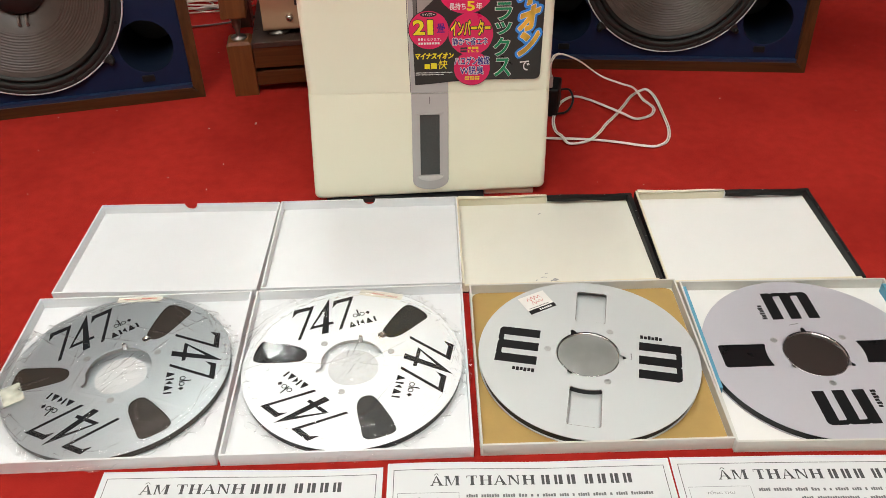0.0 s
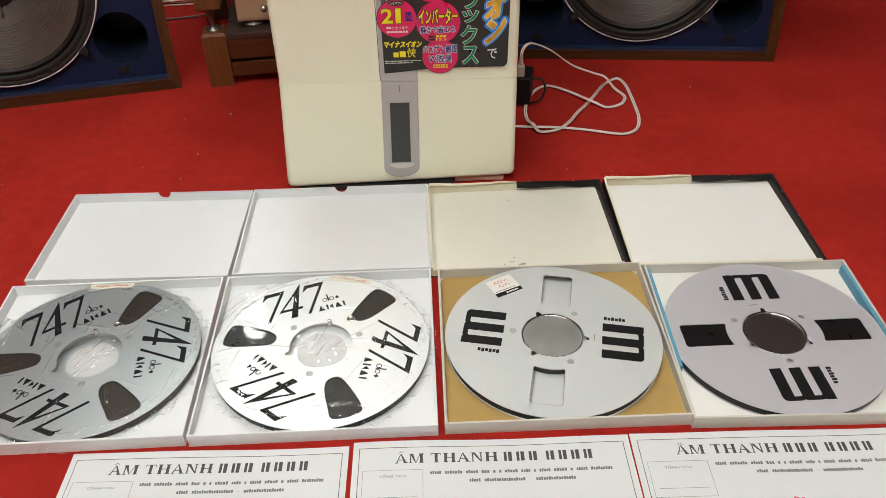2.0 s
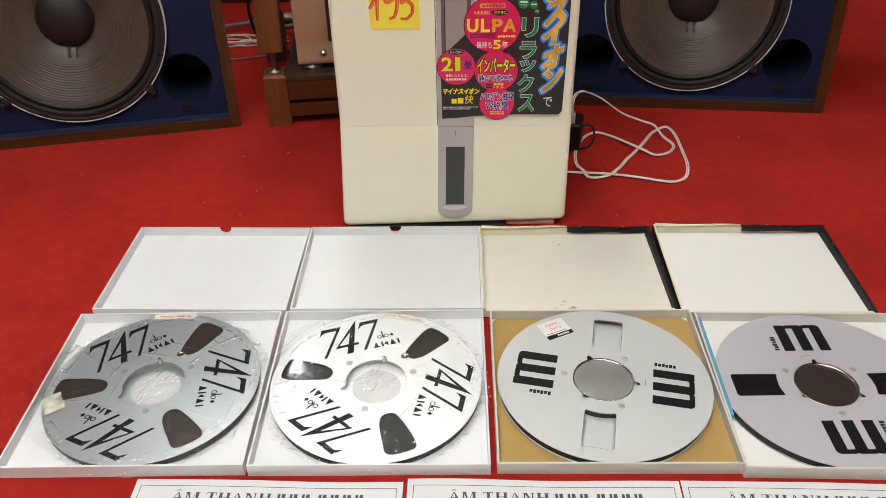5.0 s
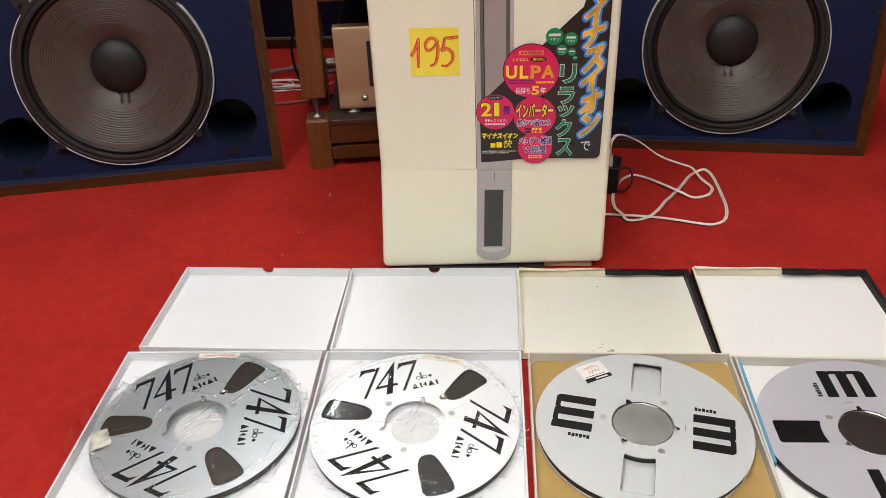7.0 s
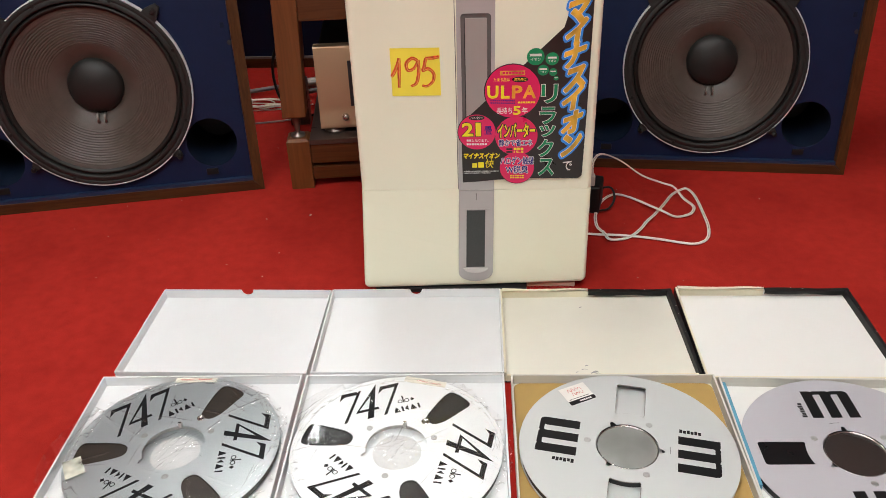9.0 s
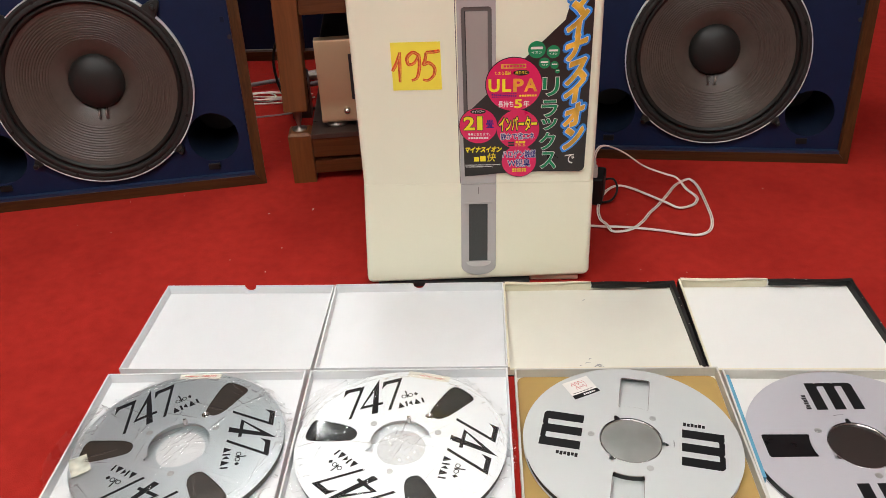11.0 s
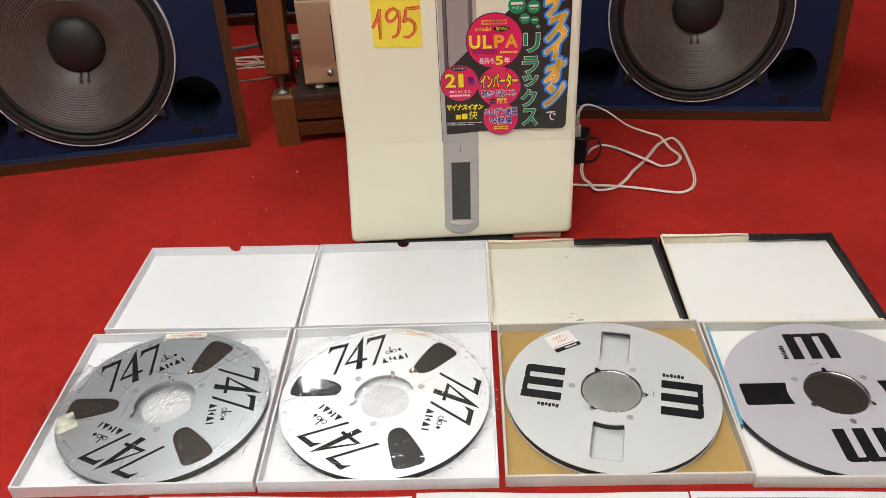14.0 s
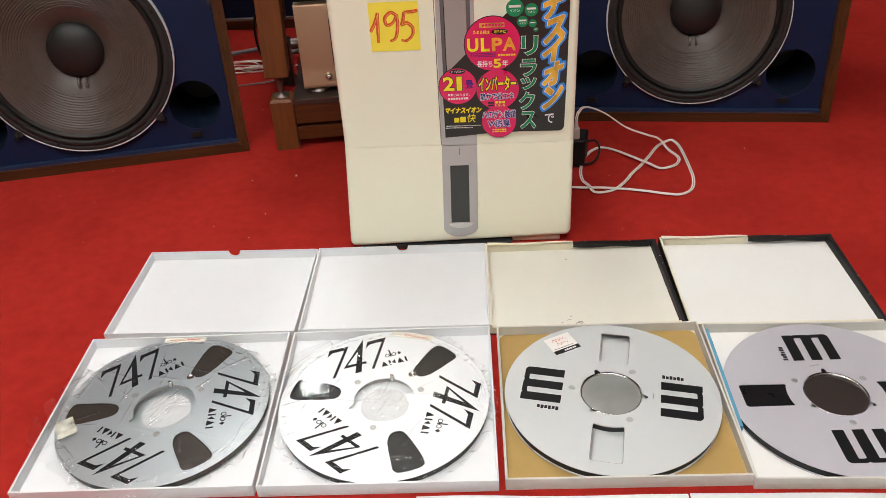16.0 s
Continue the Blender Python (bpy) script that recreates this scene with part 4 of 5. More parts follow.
def swung(me, upright=False):
    """Swings the lower cover's bottom corner forward; upright: the mesh lies in x and y and is stood up later."""
    if isinstance(me, bmesh.types.BMesh):
        big = [e for e in me.edges if e.calc_length() > 0.1]
        if len(big) > 4:
            bmesh.ops.subdivide_edges(me, edges=big, cuts=12, use_grid_fill=True)
    for v in (me.verts if isinstance(me, bmesh.types.BMesh) else me.vertices):
        h = v.co.y if upright else v.co.z
        f = max(0.0, 1 - v.co.x / AW) * max(0.0, 1 - h / 0.176)
        g = max(0.0, 1 - h / 0.176)
        v.co.x -= 0.006 * f
        if upright:
            v.co.z += 0.015 * f + 0.012 * g
        elif v.co.y < 0.026:
            v.co.y -= 0.015 * f + 0.012 * g
            if h < 0.02:
                v.co.z += 0.003 * v.co.x / AW - 0.001
    return me


part("body", box(0.006, AW - 0.006, 0.028, AD, 0.012, AH - 0.01, 0.012, 3), IVORYDARK, ap)
# Dark base reaches forward and stands in for the shade under the panel.
part("base", box(0.012, 0.257, -0.0215, AD - 0.02, 0.0, 0.0095, 0.002), DARKGAP, ap, "dark base drawn forward as the shade under the panel")
part("base", box(0.258, AW - 0.016, -0.004, AD - 0.02, 0.0, 0.009, 0.002), IVORYDARK, ap, "pale base")
part("lower_front_panel", swung(rounded_front(0.0, AW, 0.011, 0.1762, 0.0, 0.028, 0.006)), IVORY, ap)
part("upper_front_panel", rounded_front(0.0, AW, 0.1766, AH, 0.0, 0.028, 0.008), IVORY, ap)
c0, c1 = 0.1505, 0.2045
cm = 0.5 * (c0 + c1)
arc = [(cm + (c1 - c0) / 2 * math.cos(a), 0.0365 + 0.0160 * math.sin(a)) for a in [math.pi + math.pi * k / 12 for k in range(13)]]
strip_low = arc + [(c1, 0.1758), (c0, 0.1758)]
win = [(0.1625, 0.0455), (0.1915, 0.0455), (0.1915, 0.1435), (0.1625, 0.1435)]
FRONT = pose(0, 0, 0, 90, 0, 0)
part("lower_column", swung(plate([strip_low, win], 0.0, 0.0016, 0.0004), True), SILVERP, ap, "silver-grey column", m=FRONT)
part("grille_window", swung(box(0.1625, 0.1915, -0.0006, 0.0002, 0.0455, 0.1435)), WINGREY, ap, "dark grey window")
lip = [(cm + 0.0195 * math.cos(a), 0.0448 + 0.0085 * math.sin(a)) for a in [math.pi + math.pi * k / 14 for k in range(15)]]
part("finger_lip", swung(plate([lip], 0.0016, 0.0040, 0.0009), True), LIPGREY, ap, "pale curved lip", m=FRONT)
part("window_lintel", swung(box(0.157, 0.1975, -0.0030, -0.0016, 0.1437, 0.1460, 0.0004)), SILVERP, ap)
part("keyhole", swung(box(0.1768, 0.1777, -0.0018, -0.0015, 0.160, 0.171)), SLOTGREY, ap)
strip_up = [(c0, 0.1768), (c1, 0.1768), (c1 + 0.0015, AH - 0.02), (c0 + 0.0025, AH - 0.02)]
slot = [(0.1580, 0.200), (0.2000, 0.200), (0.2000, 0.4410), (0.1990, 0.4440), (0.1960, 0.4455), (0.1620, 0.4455), (0.1590, 0.4440), (0.1580, 0.4410)]
part("upper_column", plate([strip_up, slot], 0.0, 0.0022, 0.0005), SILVERP, ap, "silver-grey column", m=FRONT)
# Shadow gap on the column's left, drawn as a thin dark strip.
part("column_shade", box(c0 - 0.0012, c0 - 0.0002, -0.0005, 0.0004, 0.1775, AH - 0.02), SLOTGREY, ap, "dark strip standing in for the shadow gap beside the column")
part("slot_back", box(0.1580, 0.2000, -0.0004, 0.0004, 0.200, 0.4455), SLOTGREY, ap, "dark grey slot")
part("slot_groove", box(0.1628, 0.1640, -0.0010, -0.0004, 0.205, 0.4395), DARKGAP, ap, "dark groove")
part("slot_plate", box(0.1640, 0.1945, -0.0026, -0.0006, 0.205, 0.4395, 0.0008), PLATE, ap, "rosy silver plate")
tagged(ap, "ivory plastic air purifier with a silver column, promotional sticker and note", "air purifier")

# promotional sticker
sk = empty("promotional_sticker")
sk.parent = ap
sk.matrix_basis = pose(0, -0.0028, 0, 90, 0, 0)


def disc(name, cx, cy, r, material, z, lab=""):
    return part(name, flat(circle(r, 40, cx, cy), z), material, sk, lab)


def words(name, text, x0, x1, y0, y1, z, material, lab="", bold=0.012, shear=0.0):
    return part(name, writing(text, x0, x1, y0, y1, z, bold, shear), material, sk, lab)


corner = [(0.336 + 0.008 * math.cos(a) - 0.008, 0.196 + 0.008 + 0.008 * math.sin(a)) for a in [-math.pi / 2 + math.pi / 2 * k / 5 for k in range(6)]]
back = [(0.157, 0.190), (0.180, 0.1915), (0.21, 0.1945), (0.27, 0.1965)] + corner + [(0.3375, 0.3), (0.3385, 0.485), (0.330, 0.485), (0.312, 0.470), (0.300, 0.425), (0.249, 0.376), (0.179, 0.308), (0.156, 0.286)]
part("backing", flat(back, 0.0), S_BLACK, sk, "black printed backing")
LINE = [("マ", 0.320, 0.447), ("イ", 0.317, 0.418), ("ナ", 0.3165, 0.387), ("ス", 0.3175, 0.352), ("イ", 0.3165, 0.3225), ("オ", 0.3170, 0.2865), ("ン", 0.3175, 0.2530)]


def slanted(c, x, y, hw, hh, z, bold, spread=0.0, n=1):
    """A letter that leans and climbs to the right, laid n times round a circle to thicken it."""
    base = writing(c, x - hw, x + hw, y - hh, y + hh, 0, bold, 0.12)
    bm = bmesh.new()
    for i in range(n):
        a = 2 * math.pi * i / n
        me = base.copy()
        me.transform(Matrix.Translation((spread * math.cos(a) * (n > 1), spread * math.sin(a) * (n > 1), z + 0.000006 * i)))
        bm.from_mesh(me)
    for v in bm.verts:
        v.co.y += 0.38 * (v.co.x - x)
    return bm


def thick(text, x0, x1, y0, y1, z, spread, n, bold=0.0):
    """Words thickened by laying them n times round a small circle."""
    base = writing(text, x0, x1, y0, y1, 0, bold)
    bm = bmesh.new()
    for i in range(n):
        a = 2 * math.pi * i / n
        me = base.copy()
        me.transform(Matrix.Translation((spread * math.cos(a), spread * math.sin(a), z + 0.000006 * i)))
        bm.from_mesh(me)
    return bm


for k, (c, x, y) in enumerate(LINE):
    part("halo_letter", slanted(c, x, y, 0.0140, 0.0160, 0.0004 + 0.00008 * (k % 2), 0.03, 0.0050, 18), S_BLUE, sk, "bright blue halo")
for c, x, y in LINE:
    part("big_letter", slanted(c, x, y, 0.0142, 0.0160, 0.0010, 0.028, 0.0018, 10), S_WHITE, sk, "gold letter with a pale edge")
    part("big_letter_face", slanted(c, x, y, 0.0140, 0.0158, 0.0013, 0.026, 0.0012, 8), S_GOLD, sk)
for c, x, y, h in (("リ", 0.283, 0.330, 0.014), ("ラ", 0.282, 0.297, 0.013), ("ッ", 0.282, 0.273, 0.009), ("ク", 0.280, 0.246, 0.014), ("ス", 0.282, 0.215, 0.014)):
    part("side_letter_edge", writing(c, x - 0.0125, x + 0.0125, y - h - 0.0008, y + h + 0.0008, 0.0004, 0.045), S_WHITE, sk, "pale edge")
    part("side_letter", writing(c, x - 0.0115, x + 0.0115, y - h, y + h, 0.0007, 0.022), S_GREEN, sk, "green letter")
words("small_letter", "で", 0.3065, 0.3205, 0.209, 0.2245, 0.0006, S_WHITE)
disc("edge_disc", 0.2305, 0.3345, 0.0408, S_BLACK, 0.0003)
disc("pink_disc", 0.2305, 0.3345, 0.0395, S_PINK, 0.0006, "round pink field")
disc("edge_disc", 0.237, 0.2655, 0.0320, S_BLACK, 0.00035)
disc("pink_disc", 0.237, 0.2655, 0.0310, S_PINK, 0.0007, "round pink field")
disc("edge_disc", 0.2385, 0.2145, 0.0265, S_BLACK, 0.0004)
disc("pink_disc", 0.2385, 0.2145, 0.0256, S_PINK, 0.0008, "round pink field")
disc("edge_disc", 0.179, 0.2725, 0.0285, S_BLACK, 0.0004)
disc("pink_disc", 0.179, 0.2725, 0.0275, S_PINK, 0.0007, "round pink field")
for x, y, r in ((0.262, 0.3845, 0.0122), (0.285, 0.381, 0.0092), (0.273, 0.365, 0.0078), (0.287, 0.362, 0.0056), (0.2915, 0.353, 0.0034)):
    disc("green_disc", x, y, r, S_GREEN, 0.0005, "round green field")
    part("minus_bar", bars([(x - 0.68 * r, x + 0.68 * r, y + 0.05 * r, y + 0.35 * r)], 0.0008), S_WHITE, sk)
    if r > 0.007:
        part("tiny_letters", writing("イオン", x - 0.58 * r, x + 0.58 * r, y - 0.48 * r, y - 0.12 * r, 0.0008, 0.01), S_WHITE, sk)
for c, x0, x1, material in (("U", 0.1945, 0.2105, S_YELLOW), ("L", 0.2140, 0.2265, S_YELLOW), ("P", 0.2295, 0.2445, S_ORANGE), ("A", 0.2450, 0.2640, S_ORANGE)):
    words("headline", c, x0, x1, 0.3240, 0.3435, 0.0011, material, "yellow to orange capital", 0.034)
part("header_bar", bars([(0.2125, 0.2475, 0.3585, 0.3650)], 0.0010), S_GOLD, sk)
part("header_print", bars([(0.216 + 0.0045 * k, 0.2195 + 0.0045 * k, 0.3602, 0.3634) for k in range(7)], 0.0012), S_PINK, sk)
words("caption", "たまる品は", 0.2035, 0.2265, 0.3495, 0.3545, 0.0010, S_YELLOW)
part("caption_field", flat([(0.241 + 0.0115 * math.cos(a), 0.352 + 0.0042 * math.sin(a)) for a in [2 * math.pi * k / 20 for k in range(20)]], 0.0010), S_BLACK, sk)
words("caption", "用条件に", 0.2325, 0.2495, 0.3498, 0.3545, 0.0013, S_YELLOW)
part("fine_print", bars([(0.199 + 0.003 * k, 0.2012 + 0.003 * k, y, y + 0.0011) for k in range(12) for y in (0.3205, 0.3182, 0.3160)], 0.0010), S_NAVY, sk)
part("fine_print", bars([(0.2385 + 0.0036 * k, 0.2412 + 0.0036 * k, 0.3165, 0.3192) for k in range(7)], 0.0010), S_YELLOW, sk)
words("caption", "長持ち", 0.2080, 0.2300, 0.3005, 0.3105, 0.0010, S_WHITE)
words("caption", "5", 0.2315, 0.2425, 0.2990, 0.3125, 0.0010, S_YELLOW, "", 0.03)
words("caption", "年", 0.2440, 0.2525, 0.3010, 0.3105, 0.0010, S_WHITE)
part("caption_edge", thick("インバーター", 0.2090, 0.2645, 0.2632, 0.2863, 0.00095, 0.0011, 10, 0.03), S_BLACK, sk, "black edge")
words("caption", "インバーター", 0.2095, 0.2640, 0.2635, 0.2860, 0.0012, S_YELLOW, "", 0.03)
part("caption_edge", thick("静かで省エネ", 0.2115, 0.2605, 0.2500, 0.2605, 0.0011, 0.0008, 10), S_WHITE, sk, "pale edge")
part("caption", thick("静かで省エネ", 0.2115, 0.2605, 0.2500, 0.2605, 0.0014, 0.00022, 6), S_NAVY, sk)
part("fine_print", bars([(0.2225, 0.2315, y, y + 0.0030) for y in (0.2435, 0.2392)], 0.0010), S_BLACK, sk)
words("caption", "15.5", 0.2335, 0.2480, 0.2390, 0.2425, 0.0010, S_YELLOW)
part("fine_print", bars([(0.2335 + 0.005 * k, 0.2375 + 0.005 * k, 0.2437, 0.2472) for k in range(3)], 0.0010), S_YELLOW, sk)
part("caption_edge", thick("ハロゲン触媒", 0.2140, 0.2630, 0.2200, 0.2325, 0.0011, 0.0008, 10), S_WHITE, sk, "pale edge")
part("caption", thick("ハロゲン触媒", 0.2140, 0.2630, 0.2200, 0.2325, 0.0014, 0.00022, 6), S_NAVY, sk)
part("caption_edge", thick("W脱臭", 0.2220, 0.2550, 0.2055, 0.2180, 0.0011, 0.0008, 10), S_WHITE, sk, "pale edge")
part("caption", thick("W脱臭", 0.2220, 0.2550, 0.2055, 0.2180, 0.0014, 0.00022, 6), S_NAVY, sk)
part("fine_print", bars([(0.2285 + 0.0036 * k, 0.2312 + 0.0036 * k, y, y + 0.0020) for k in range(6) for y in (0.2005, 0.1972)], 0.0011), S_YELLOW, sk)
part("caption_field", flat([(0.179 + 0.0115 * math.cos(a), 0.295 + 0.0038 * math.sin(a)) for a in [2 * math.pi * k / 20 for k in range(20)]], 0.0010), S_BLACK, sk)
words("caption", "ハイパワー", 0.1700, 0.1880, 0.2930, 0.2972, 0.0013, S_WHITE)
part("caption_edge", thick("2", 0.1574, 0.1738, 0.2662, 0.2878, 0.00095, 0.0008, 12, 0.030), S_BLACK, sk, "black edge")
part("caption_edge", thick("1", 0.1772, 0.1850, 0.2662, 0.2878, 0.00110, 0.0008, 12, 0.004), S_BLACK, sk, "black edge")
words("caption", "2", 0.1574, 0.1738, 0.2662, 0.2878, 0.0014, S_YELLOW, "", 0.030)
words("caption", "1", 0.1772, 0.1850, 0.2662, 0.2878, 0.0014, S_YELLOW, "", 0.004)
words("caption", "畳", 0.1900, 0.2015, 0.2690, 0.2820, 0.0010, S_NAVY)
words("caption", "となります。", 0.1720, 0.1960, 0.2572, 0.2615, 0.0010, S_WHITE)
part("fine_print", bars([(0.1640 + 0.0038 * k, 0.1668 + 0.0038 * k, 0.2580, 0.2612) for k in range(2)] + [(0.1640 + 0.0038 * k, 0.1668 + 0.0038 * k, 0.2520, 0.2550) for k in range(8)], 0.0010), S_WHITE, sk)
words("caption", "マイナスイオン", 0.1590, 0.2130, 0.2295, 0.2395, 0.0006, S_YELLOW, "", 0.055, 0.25)
words("caption", "快", 0.1910, 0.2040, 0.2145, 0.2285, 0.0006, S_YELLOW, "", 0.006, 0.2)
part("caption_bars", bars([(0.1715, 0.1790, 0.2150, 0.2225), (0.1805, 0.1890, 0.2150, 0.2240)], 0.0006), S_YELLOW, sk)
part("fine_print", bars([(0.1585 + 0.0017 * k, 0.1597 + 0.0017 * k, y, y + 0.0014) for k, y in [(k, 0.2085) for k in range(31)] + [(k, 0.2055) for k in range(24)]], 0.0006), LAMPFRAME, sk)
sk["label"] = "black, pink and blue promotional sticker"

# yellow note with a handwritten number, stuck on the purifier
nt_ob = empty("sticky_note", pose(-0.131, 1.177, 0, 0, 0, 1.66) @ pose(0.0930, -0.0006, 0.3640, 90, 0, 0))
part("paper", box(-0.0350, 0.0350, -0.0350, 0.0350, 0, 0.0004), NOTE, nt_ob)
for pts in ([(-0.0345, -0.006), (-0.0285, 0.004), (-0.0225, 0.020)], [(-0.0225, 0.021), (-0.0235, 0.0), (-0.0245, -0.0225)],
            [(0.0035, 0.017), (-0.004, 0.0205), (-0.0125, 0.013), (-0.0105, 0.003), (-0.002, 0.006), (0.0040, 0.0165)], [(0.0045, 0.018), (0.0045, 0.0), (0.0005, -0.016), (-0.0075, -0.0205)],
            [(0.0340, 0.0220), (0.0245, 0.0205), (0.0145, 0.0205)], [(0.0150, 0.020), (0.0125, 0.008), (0.0105, 0.0025), (0.018, 0.005), (0.0255, -0.002), (0.0245, -0.013), (0.016, -0.0205), (0.0085, -0.0195)]):
    part("digit_stroke", ribbon(pts, 0.0050, 0.0007), ORANGEINK, nt_ob, "red-orange marker stroke")
    part("stroke_streak", ribbon([(x + 0.0006, y - 0.0003) for x, y in pts], 0.0012, 0.0009), STREAKINK, nt_ob, "paler streak of the marker")
tagged(nt_ob, "yellow square note with the red number 195", "sticky note")


# ---- loudspeakers ----
def sheared(bm, k=math.tan(radians(6.5))):
    for v in (bm.verts if isinstance(bm, bmesh.types.BMesh) else bm.vertices):
        v.co.y += k * v.co.z
    return bm


def speaker(m, name="studio_loudspeaker"):
    """Front lower right corner at the origin, the face leaning back; x runs to the right, y into the depth."""
    t = empty(name, m)
    W, H, D, F = 0.597, 1.02, 0.42, 0.0205
    rec = 0.012
    cx, cz, r = -0.2923, 0.2237, 0.1853

    def put(nm, bm, material, lab="", smooth=False, parent=t):
        return part(nm, sheared(bm), material, parent, lab, smooth=smooth)

    def upright(me):
        """From a plate in x, y (thickness along +z) to one in x, z whose face looks to -y."""
        me.transform(pose(0, 0, 0, 90, 0, 0))
        return me

    def narrowed(bm, by=None):
        """The cabinet grows narrower to the back."""
        for v in bm.verts:
            v.co.x += (by if by else (0.055 if v.co.x < -W / 2 else -0.055)) * v.co.y / D
        return bm

    def mitred(bm, lying):
        """Cuts the inner edges of a frame board back at 45 degrees at both ends."""
        for v in bm.verts:
            if lying and F / 2 < v.co.z < H - F / 2:
                v.co.x += F if v.co.x < -W + 0.01 else -F if v.co.x > -0.01 else 0
            elif not lying and -W + F / 2 < v.co.x < -F / 2:
                v.co.z += F if v.co.z < 0.01 else -F if v.co.z > H - 0.01 else 0
        return bm

    put("bottom_panel", narrowed(mitred(box(-W, 0, 0, D, 0, F, 0.0011), True)), WALNUTH)
    put("top_panel", narrowed(mitred(box(-W, 0, 0, D, H - F, H, 0.0011), True)), WALNUTH)
    put("side_panel", narrowed(mitred(box(-W, -W + F, 0, D, 0, H, 0.0011), False), 0.055), WALNUT)
    put("side_panel", narrowed(mitred(box(-F, 0, 0, D, 0, H, 0.0011), False), -0.055), WALNUT)
    put("back_panel", box(-W + F + 0.055, -F - 0.055, D - 0.02, D, F, H - F), WALNUT)
    put("ledge", box(-W + F, -F, 0.002, rec, F, F + 0.006), BLUELIT, "ledge in a blue lightened for the light from above")
    holes = [circle(r - 0.012, 64, cx, cz), circle(0.0490, 48, -0.0905, 0.1025), circle(0.0490, 48, -0.4965, 0.1025)]
    b = upright(plate([[(-W + F, F), (-F, F), (-F, H - F), (-W + F, H - F)], *holes], -0.02, 0.0))
    b.transform(Matrix.Translation((0, rec, 0)))
    put("baffle", b, BLUE, "dark blue painted front")
    to_front = lambda x, z, y=rec: pose(x, y, z, 90, 0, 0)

    def turn(nm, profile, x, z, material, n=72, lab="", y=rec, parent=t):
        bm = lathe(profile, n)
        bmesh.ops.transform(bm, matrix=to_front(x, z, y), verts=bm.verts[:])
        return put(nm, bm, material, lab, True, parent)

    for px in (-0.0905, -0.4965):
        turn("port", [(0.0496, 0.0001), (0.0488, -0.0010), (0.0486, -0.006), (0.0484, -0.03), (0.0478, -0.16)], px, 0.1025, PORT, 64, "round bass port")
        turn("port_back", [(0.0485, -0.16), (0.0, -0.16)], px, 0.1025, DARKGAP, 32)
    w = turn("woofer", [(r - 0.0026, 0.0102), (r - 0.0040, 0.0112), (r - 0.0100, 0.0112), (r - 0.0104, 0.0106), (r - 0.0110, 0.0106), (r - 0.0114, 0.0112), (r - 0.0185, 0.0112), (r - 0.0195, 0.0108), (r - 0.0205, 0.0090), (r - 0.0215, 0.004)], cx, cz, GASKET, 96, "large bass driver with a black gasket")
    turn("rim", [(r - 0.0004, 0.0), (r - 0.0004, 0.0098), (r - 0.0008, 0.0104), (r - 0.0027, 0.0104), (r - 0.0027, 0.0100)], cx, cz, CHROMERIM, 120, "thin bright rim", parent=w)
    sur = [(r - 0.0215 - 0.0105 * k / 10, 0.004 + 0.0040 * math.sin(math.pi * k / 10)) for k in range(11)]
    turn("surround", sur, cx, cz, SURROUND, 96, "black cloth surround", parent=w)
    prof = []
    r0, r1, dep = r - 0.0318, 0.050, 0.037
    for k in range(281):
        f = k / 280
        rr = r0 + (r1 - r0) * f
        zz = 0.003 - 0.026 * f - 0.011 * f ** 4
        if 0.083 < rr < 0.1480:
            zz += 0.0012 * (abs(math.sin((rr - 0.083) / 0.065 * math.pi * 14)) - 0.5) * min(1, (0.1480 - rr) / 0.02 + 0.35)
        prof.append((rr, zz))
    turn("cone", prof, cx, cz, CONE, 128, "ribbed brown-grey paper cone", parent=w)
    turn("dust_cap", [(0.0522, 0.004 - dep)] + [(0.0522 * math.cos(a), 0.004 - dep + 0.024 * math.sin(a)) for a in [math.pi / 2 * k / 16 for k in range(1, 17)]], cx, cz, DOME, 72, "domed black dust cap", parent=w)
    for sx in (-0.0068, 0.0068):
        z0 = cz - 0.056
        bm = tube([(cx + sx, rec + 0.034, z0 + 0.004), (cx + sx, rec + 0.020, z0 + 0.001), (cx + sx, rec + 0.018, z0 - 0.010), (cx + sx, rec + 0.027, z0 - 0.014)], 0.0026, 8)
        put("lead_wire", bm, SPIKE, "short bright lead", True, w)
    for k in range(8):
        a = math.pi / 8 + k * math.pi / 4
        bm = lathe([(0.0035, 0.0), (0.0033, 0.0015), (0, 0.0018)], 10)
        bmesh.ops.transform(bm, matrix=to_front(cx + (r - 0.010) * math.cos(a), cz + (r - 0.010) * math.sin(a), rec - 0.011), verts=bm.verts[:])
        put("bolt", bm, RUBBER, "", False, w)
    for sx, sz in ((1, 1), (1, -1), (-1, 1), (-1, -1)):
        bm = plate([[(-0.016, -0.015), (0.016, -0.015), (0.010, 0.002), (0.0045, 0.013), (-0.0045, 0.013), (-0.010, 0.002)]], 0.0, 0.013, 0.002)
        s = 1.08 if sz > 0 else 0.62
        out = 0.1375 if sz > 0 else 0.1355
        bm.transform(to_front(cx + sx * out, cz + sz * out) @ Matrix.Diagonal((s, s, 0.85, 1)) @ pose(0, 0, 0, 0, 0, -45 * sx if sz > 0 else -135 * sx))
        put("clamp", bm, GASKET, "black driver clamp", False, w)
        bm = lathe([(0.005, 0.013), (0.005, 0.018), (0.003, 0.020), (0, 0.020)], 12)
        bmesh.ops.transform(bm, matrix=to_front(cx + sx * 0.1380, cz + sz * 0.1380, rec + 0.002), verts=bm.verts[:])
        put("clamp_bolt", bm, GASKET if sz > 0 else RUBBER, "", False, w)
